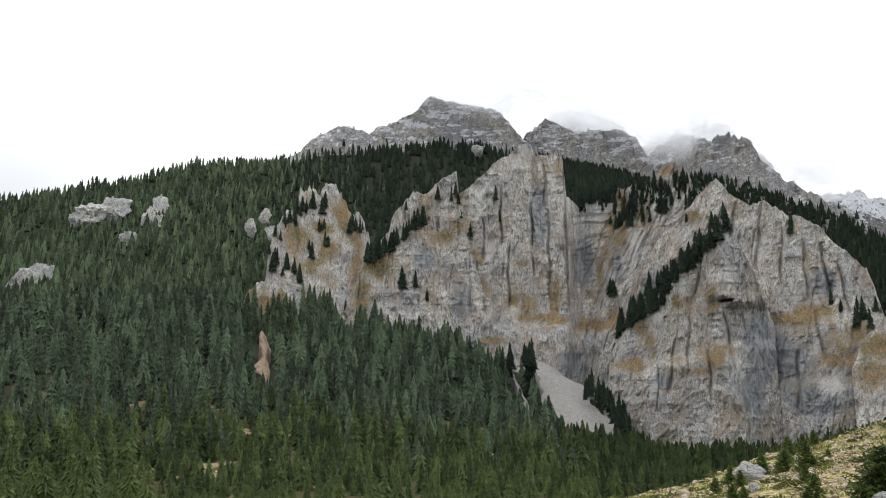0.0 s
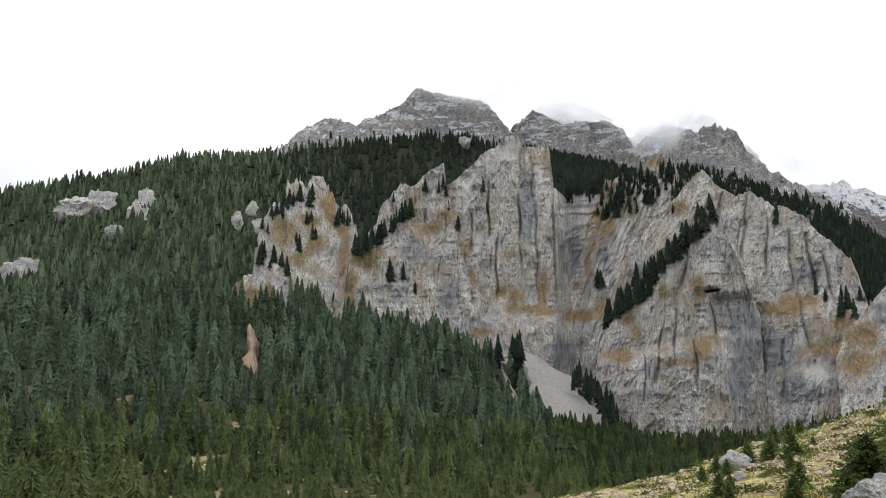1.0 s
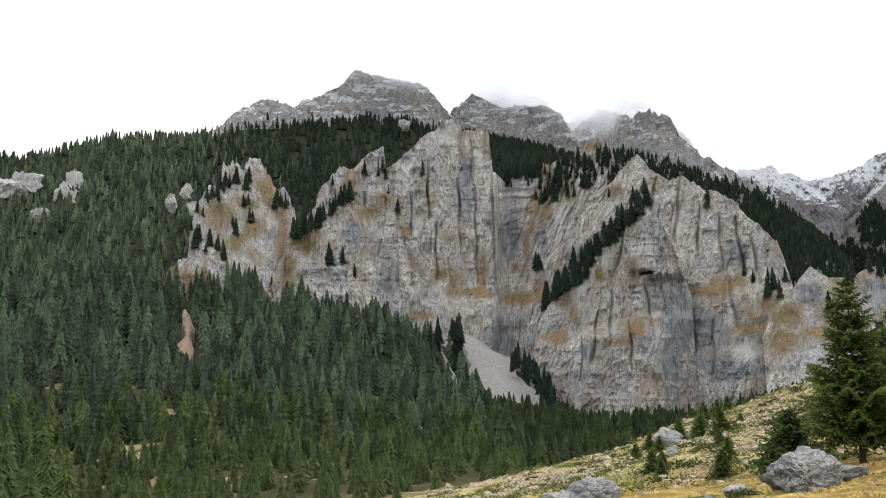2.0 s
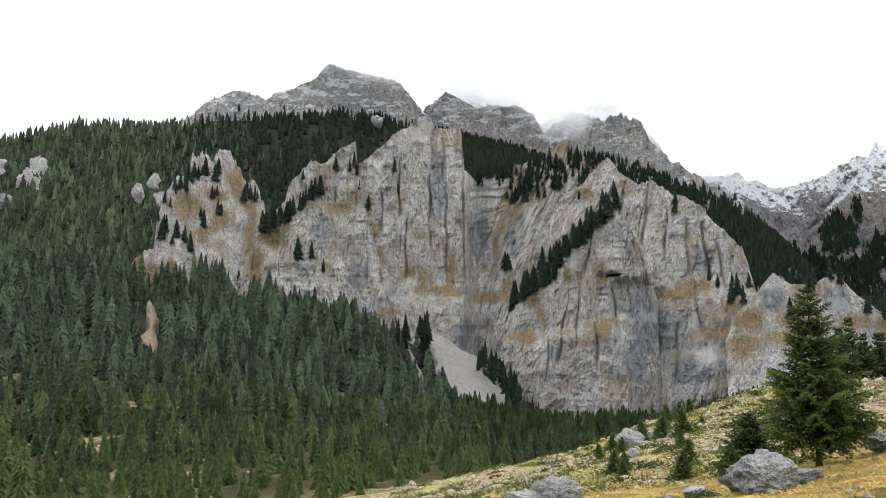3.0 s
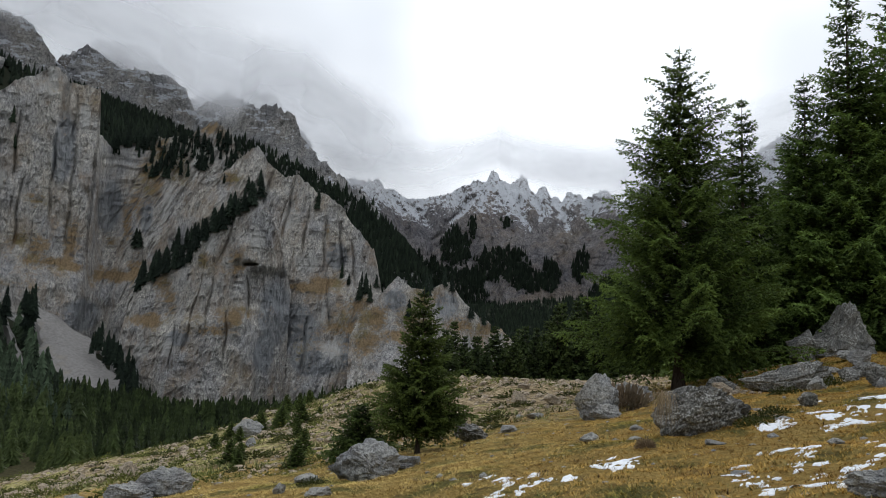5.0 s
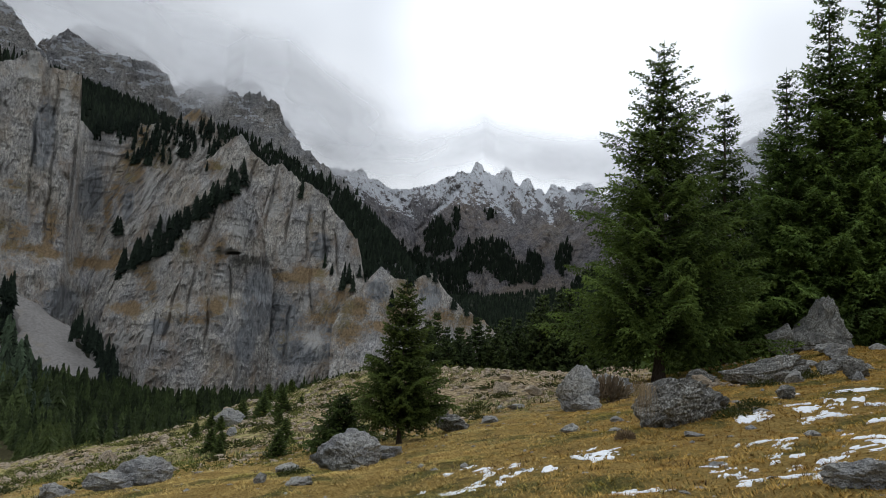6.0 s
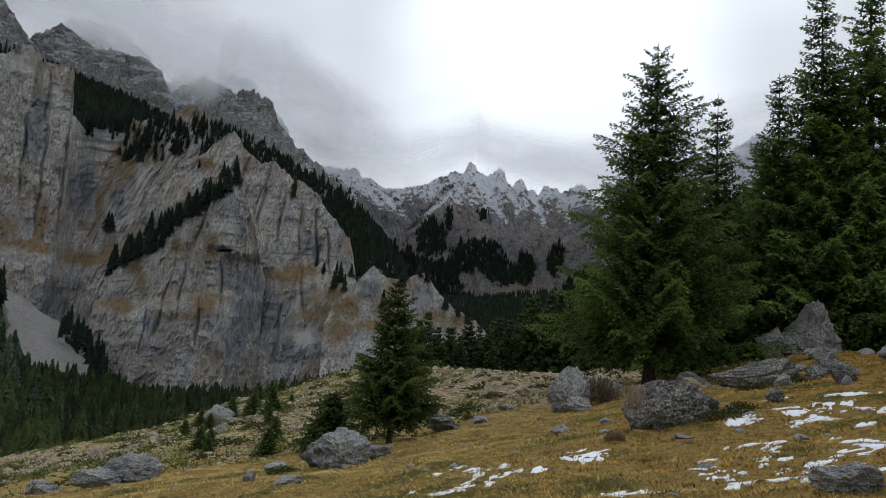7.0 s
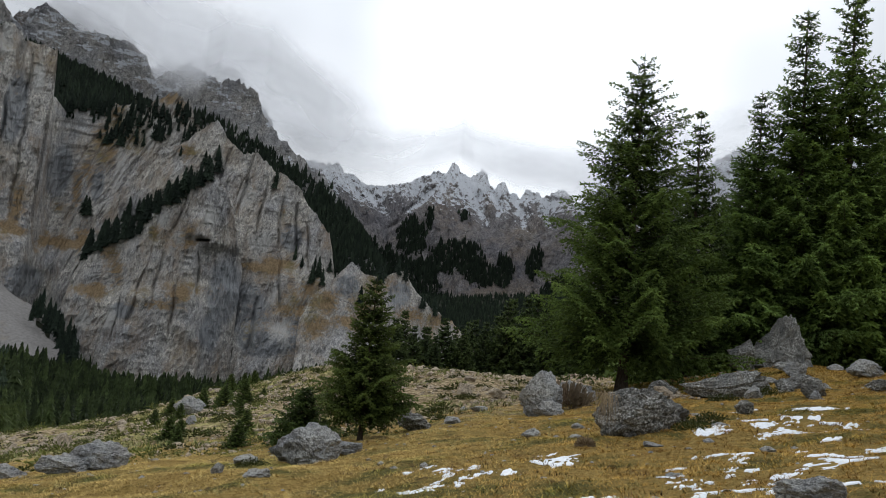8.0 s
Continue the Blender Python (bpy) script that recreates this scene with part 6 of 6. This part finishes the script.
def shrub_mat(name, label, places, sizes, seed):
    """Many low shrubs, too close together to count, as one body."""
    rng = np.random.default_rng(seed)
    v, f = scrub_shape(seed, 46)
    vs, fs = [], []
    for k, (q, s) in enumerate(zip(places, sizes)):
        a = rng.random() * 6.28
        c, d = math.cos(a), math.sin(a)
        vs.append(np.stack([v[:, 0] * c - v[:, 1] * d, v[:, 0] * d + v[:, 1] * c, v[:, 2] * rng.uniform(0.7, 1.1)], 1) * s + q)
        fs.append(f + k * len(v))
    me = mesh_of(name, np.concatenate(vs), np.concatenate(fs), HEATH)
    me.attributes.new("tone", "FLOAT", "POINT").data.foreach_set("value", np.repeat(rng.random(len(places)), len(v)).astype(np.float32))
    return tagged(new(name, me), label, "shrubs", kind="stuff")


HEATH = foliage_material("green_heath", (0.035, 0.048, 0.013), (0.18, 0.195, 0.055))
p, az, r = scatter(5200, 4, 46, 24, 76, 115, lambda a, d, g: (a < 20 + 26 * g.random(len(a)) ** 2) & (fbm(d * np.sin(np.radians(a)) / 5, d * np.cos(np.radians(a)) / 5, seed=116, octaves=3) > -0.1))
shrub_mat("mound_heath", "low green dwarf shrubs spread over the stony mound", p - (0, 0, 0.04), np.random.default_rng(117).gamma(3.0, 0.085, len(p)) + 0.1, 118)
for x, y, s in ((21.8, 25.6, 0.5), (18.3, 24.0, 0.45), (13.9, 9.3, 0.4), (14.6, 9.6, 0.45), (15.6, 10.0, 0.4), (17.5, 21.8, 0.35), (8.0, 16.6, 0.4), (22.2, 17.8, 0.7), (20.6, 12.8, 0.5), (22.5, 12.6, 0.6)):
    ob = new("juniper_bush", near_shapes[int(x) % 2])
    ob.matrix_basis = pose(x, y, float(land(x, y)) - 0.05, 0, 0, x * 50) @ Matrix.Diagonal((s * 1.3, s, s, 1))
    tagged(ob, "small green bush growing beside the rocks", "bush", "bushes in the meadow")
for x, y, s in ((21.7, 19.9, 0.95), (11.6, 10.1, 0.2)):
    ob = new("bare_bush", mesh_of("bare_bush", *scrub_shape(int(x * 10), 700), TWIGS))
    ob.matrix_basis = pose(x, y, float(land(x, y)), 0, 0, x * 30) @ Matrix.Diagonal((s, s, s * 1.5, 1))
    tagged(ob, "leafless brownish bush beside a boulder", "bush")


# ---- single trees of the near valley slope ----
def valley_spruce(shape, mat):
    tree = new("valley_spruce")
    v, f, out = shape
    me = mesh_of("crown", v, f, mat)
    # crown shading in the tone: inner boughs darker, tips lighter
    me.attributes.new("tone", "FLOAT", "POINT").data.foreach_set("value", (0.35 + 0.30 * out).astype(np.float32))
    part("crown", me, tree)
    a = np.arange(6) * 1.047
    tv = np.concatenate([np.stack([np.cos(a) * 0.014, np.sin(a) * 0.014, 0 * a - 0.03], 1), np.stack([np.cos(a) * 0.006, np.sin(a) * 0.006, 0 * a + 0.7], 1)])
    part("trunk", mesh_of("trunk", tv, quads(2, 6, True), BARK), tree)
    return tagged(tree, "green spruce on the near valley slope", "tree", "spruces of the valley slope")


models = [valley_spruce(conifer(440 + k, 26, 9, 0.20 + 0.02 * k), YOUNG) for k in range(5)]
def young_wood(a, d, g):
    return near_slope(a, d, g) & (g.random(len(d)) < (0.8 + 0.2 * step(120, 180, d)) * step(340, 235, d)) & (fbm(a / 1.5, d / 14, seed=88, octaves=2) > -0.55)


def young_height(az, r, rng):
    tall = (az < -20) | (r > 240)
    return np.where(tall & (rng.random(len(r)) < 0.5), rng.uniform(8, 14, len(r)), rng.uniform(3.0, 8.0, len(r))) * (0.75 + 0.25 * step(110, 190, r))


p, az, r = scatter(2700, -34, 11, 98, 335, 121, young_wood)
order = np.argsort(r)
p, az, r = p[order], az[order], r[order]
rng = np.random.default_rng(122)
hs = young_height(az, r, rng)
for k, q in enumerate(p[:300]):
    h = float(hs[k])
    m = pose(q[0], q[1], q[2] - 0.2, 0, 0, rng.uniform(0, 360))
    if k < 5:
        tree = models[k]
        tree.matrix_basis = m
    else:
        tree = copy_thing(models[k % 5], m)
    w = h * rng.uniform(0.95, 1.4)
    tree.scale = (w, w, h)
stand("young_valley_wood", p[300:], hs[300:], "young green spruces on the valley slope", FINE, YOUNG, 123)
p, az, r = scatter(500, -34, 10, 95, 250, 125, lambda a, d, g: glade(a, d) | (g.random(len(d)) < 0.25))
rubble("valley_stones", "pale stones in the clearings of the valley slope", p, rng.gamma(1.5, 0.22, len(p)) + 0.15, RUBBLE, 126)


# ---- rock outcrops in the forest ----
PALE = rock_material("outcrop_limestone", 16.0, light=(0.66, 0.65, 0.625), dark=(0.27, 0.265, 0.255), ochre=0.0, tall=0.4)


def outcrop(az, el, r, wide, high, seed):
    x, y = r * math.sin(radians(az)), r * math.cos(radians(az))
    ob = boulder("forest_outcrop", "pale limestone outcrop rising out of the forest", x, y, wide, wide * 0.6, high, seed, -az, rough=0.5, mat=PALE if r > 600 else GULLY, detail=4, sink=0.25, block=0.3, sharp=1.0)
    ob.location.z = EYE + r * math.tan(radians(el)) - high * 0.35
    return tagged(ob, category="outcrop", group="outcrops in the forest")


for k, (a, e, r, w, h) in enumerate(((-24.5, 11.5, 850, 46, 30), (-23.2, 12.1, 850, 34, 30), (-25.4, 11.2, 850, 22, 22), (-20.1, 12.3, 850, 22, 40), (-20.5, 11.4, 840, 26, 30), (-22.1, 10.0, 770, 18, 14), (-28.1, 6.8, 640, 30, 26), (-27.4, 7.3, 640, 20, 22),
                                     (-13.9, 11.4, 740, 12, 18), (-12.9, 12.1, 760, 14, 18), (-12.3, 11.0, 700, 14, 16), (-11.2, 12.2, 760, 12, 18), (2.9, 17.2, 960, 18, 18),
                                     (-10.0, -0.2, 375, 7, 5), (-4.5, -1.2, 370, 4, 8), (-2.7, 1.8, 470, 4, 12))):
    outcrop(a, e, r, w, h, 140 + k)


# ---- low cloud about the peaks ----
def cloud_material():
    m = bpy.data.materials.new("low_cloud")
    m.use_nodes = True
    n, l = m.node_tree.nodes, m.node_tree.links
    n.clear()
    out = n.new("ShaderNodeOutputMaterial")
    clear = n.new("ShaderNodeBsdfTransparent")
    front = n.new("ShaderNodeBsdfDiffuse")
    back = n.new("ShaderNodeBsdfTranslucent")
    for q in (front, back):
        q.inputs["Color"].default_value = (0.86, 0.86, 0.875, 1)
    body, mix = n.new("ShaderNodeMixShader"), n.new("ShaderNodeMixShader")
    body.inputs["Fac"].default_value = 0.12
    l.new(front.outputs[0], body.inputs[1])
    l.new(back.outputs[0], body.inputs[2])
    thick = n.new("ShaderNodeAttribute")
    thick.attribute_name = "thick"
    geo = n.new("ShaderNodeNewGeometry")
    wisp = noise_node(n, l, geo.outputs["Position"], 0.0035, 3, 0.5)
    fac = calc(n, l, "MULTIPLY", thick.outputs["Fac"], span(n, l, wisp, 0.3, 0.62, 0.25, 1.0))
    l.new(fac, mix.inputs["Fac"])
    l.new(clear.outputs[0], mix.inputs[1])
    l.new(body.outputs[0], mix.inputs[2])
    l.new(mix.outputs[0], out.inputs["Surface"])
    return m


CLOUD = cloud_material()


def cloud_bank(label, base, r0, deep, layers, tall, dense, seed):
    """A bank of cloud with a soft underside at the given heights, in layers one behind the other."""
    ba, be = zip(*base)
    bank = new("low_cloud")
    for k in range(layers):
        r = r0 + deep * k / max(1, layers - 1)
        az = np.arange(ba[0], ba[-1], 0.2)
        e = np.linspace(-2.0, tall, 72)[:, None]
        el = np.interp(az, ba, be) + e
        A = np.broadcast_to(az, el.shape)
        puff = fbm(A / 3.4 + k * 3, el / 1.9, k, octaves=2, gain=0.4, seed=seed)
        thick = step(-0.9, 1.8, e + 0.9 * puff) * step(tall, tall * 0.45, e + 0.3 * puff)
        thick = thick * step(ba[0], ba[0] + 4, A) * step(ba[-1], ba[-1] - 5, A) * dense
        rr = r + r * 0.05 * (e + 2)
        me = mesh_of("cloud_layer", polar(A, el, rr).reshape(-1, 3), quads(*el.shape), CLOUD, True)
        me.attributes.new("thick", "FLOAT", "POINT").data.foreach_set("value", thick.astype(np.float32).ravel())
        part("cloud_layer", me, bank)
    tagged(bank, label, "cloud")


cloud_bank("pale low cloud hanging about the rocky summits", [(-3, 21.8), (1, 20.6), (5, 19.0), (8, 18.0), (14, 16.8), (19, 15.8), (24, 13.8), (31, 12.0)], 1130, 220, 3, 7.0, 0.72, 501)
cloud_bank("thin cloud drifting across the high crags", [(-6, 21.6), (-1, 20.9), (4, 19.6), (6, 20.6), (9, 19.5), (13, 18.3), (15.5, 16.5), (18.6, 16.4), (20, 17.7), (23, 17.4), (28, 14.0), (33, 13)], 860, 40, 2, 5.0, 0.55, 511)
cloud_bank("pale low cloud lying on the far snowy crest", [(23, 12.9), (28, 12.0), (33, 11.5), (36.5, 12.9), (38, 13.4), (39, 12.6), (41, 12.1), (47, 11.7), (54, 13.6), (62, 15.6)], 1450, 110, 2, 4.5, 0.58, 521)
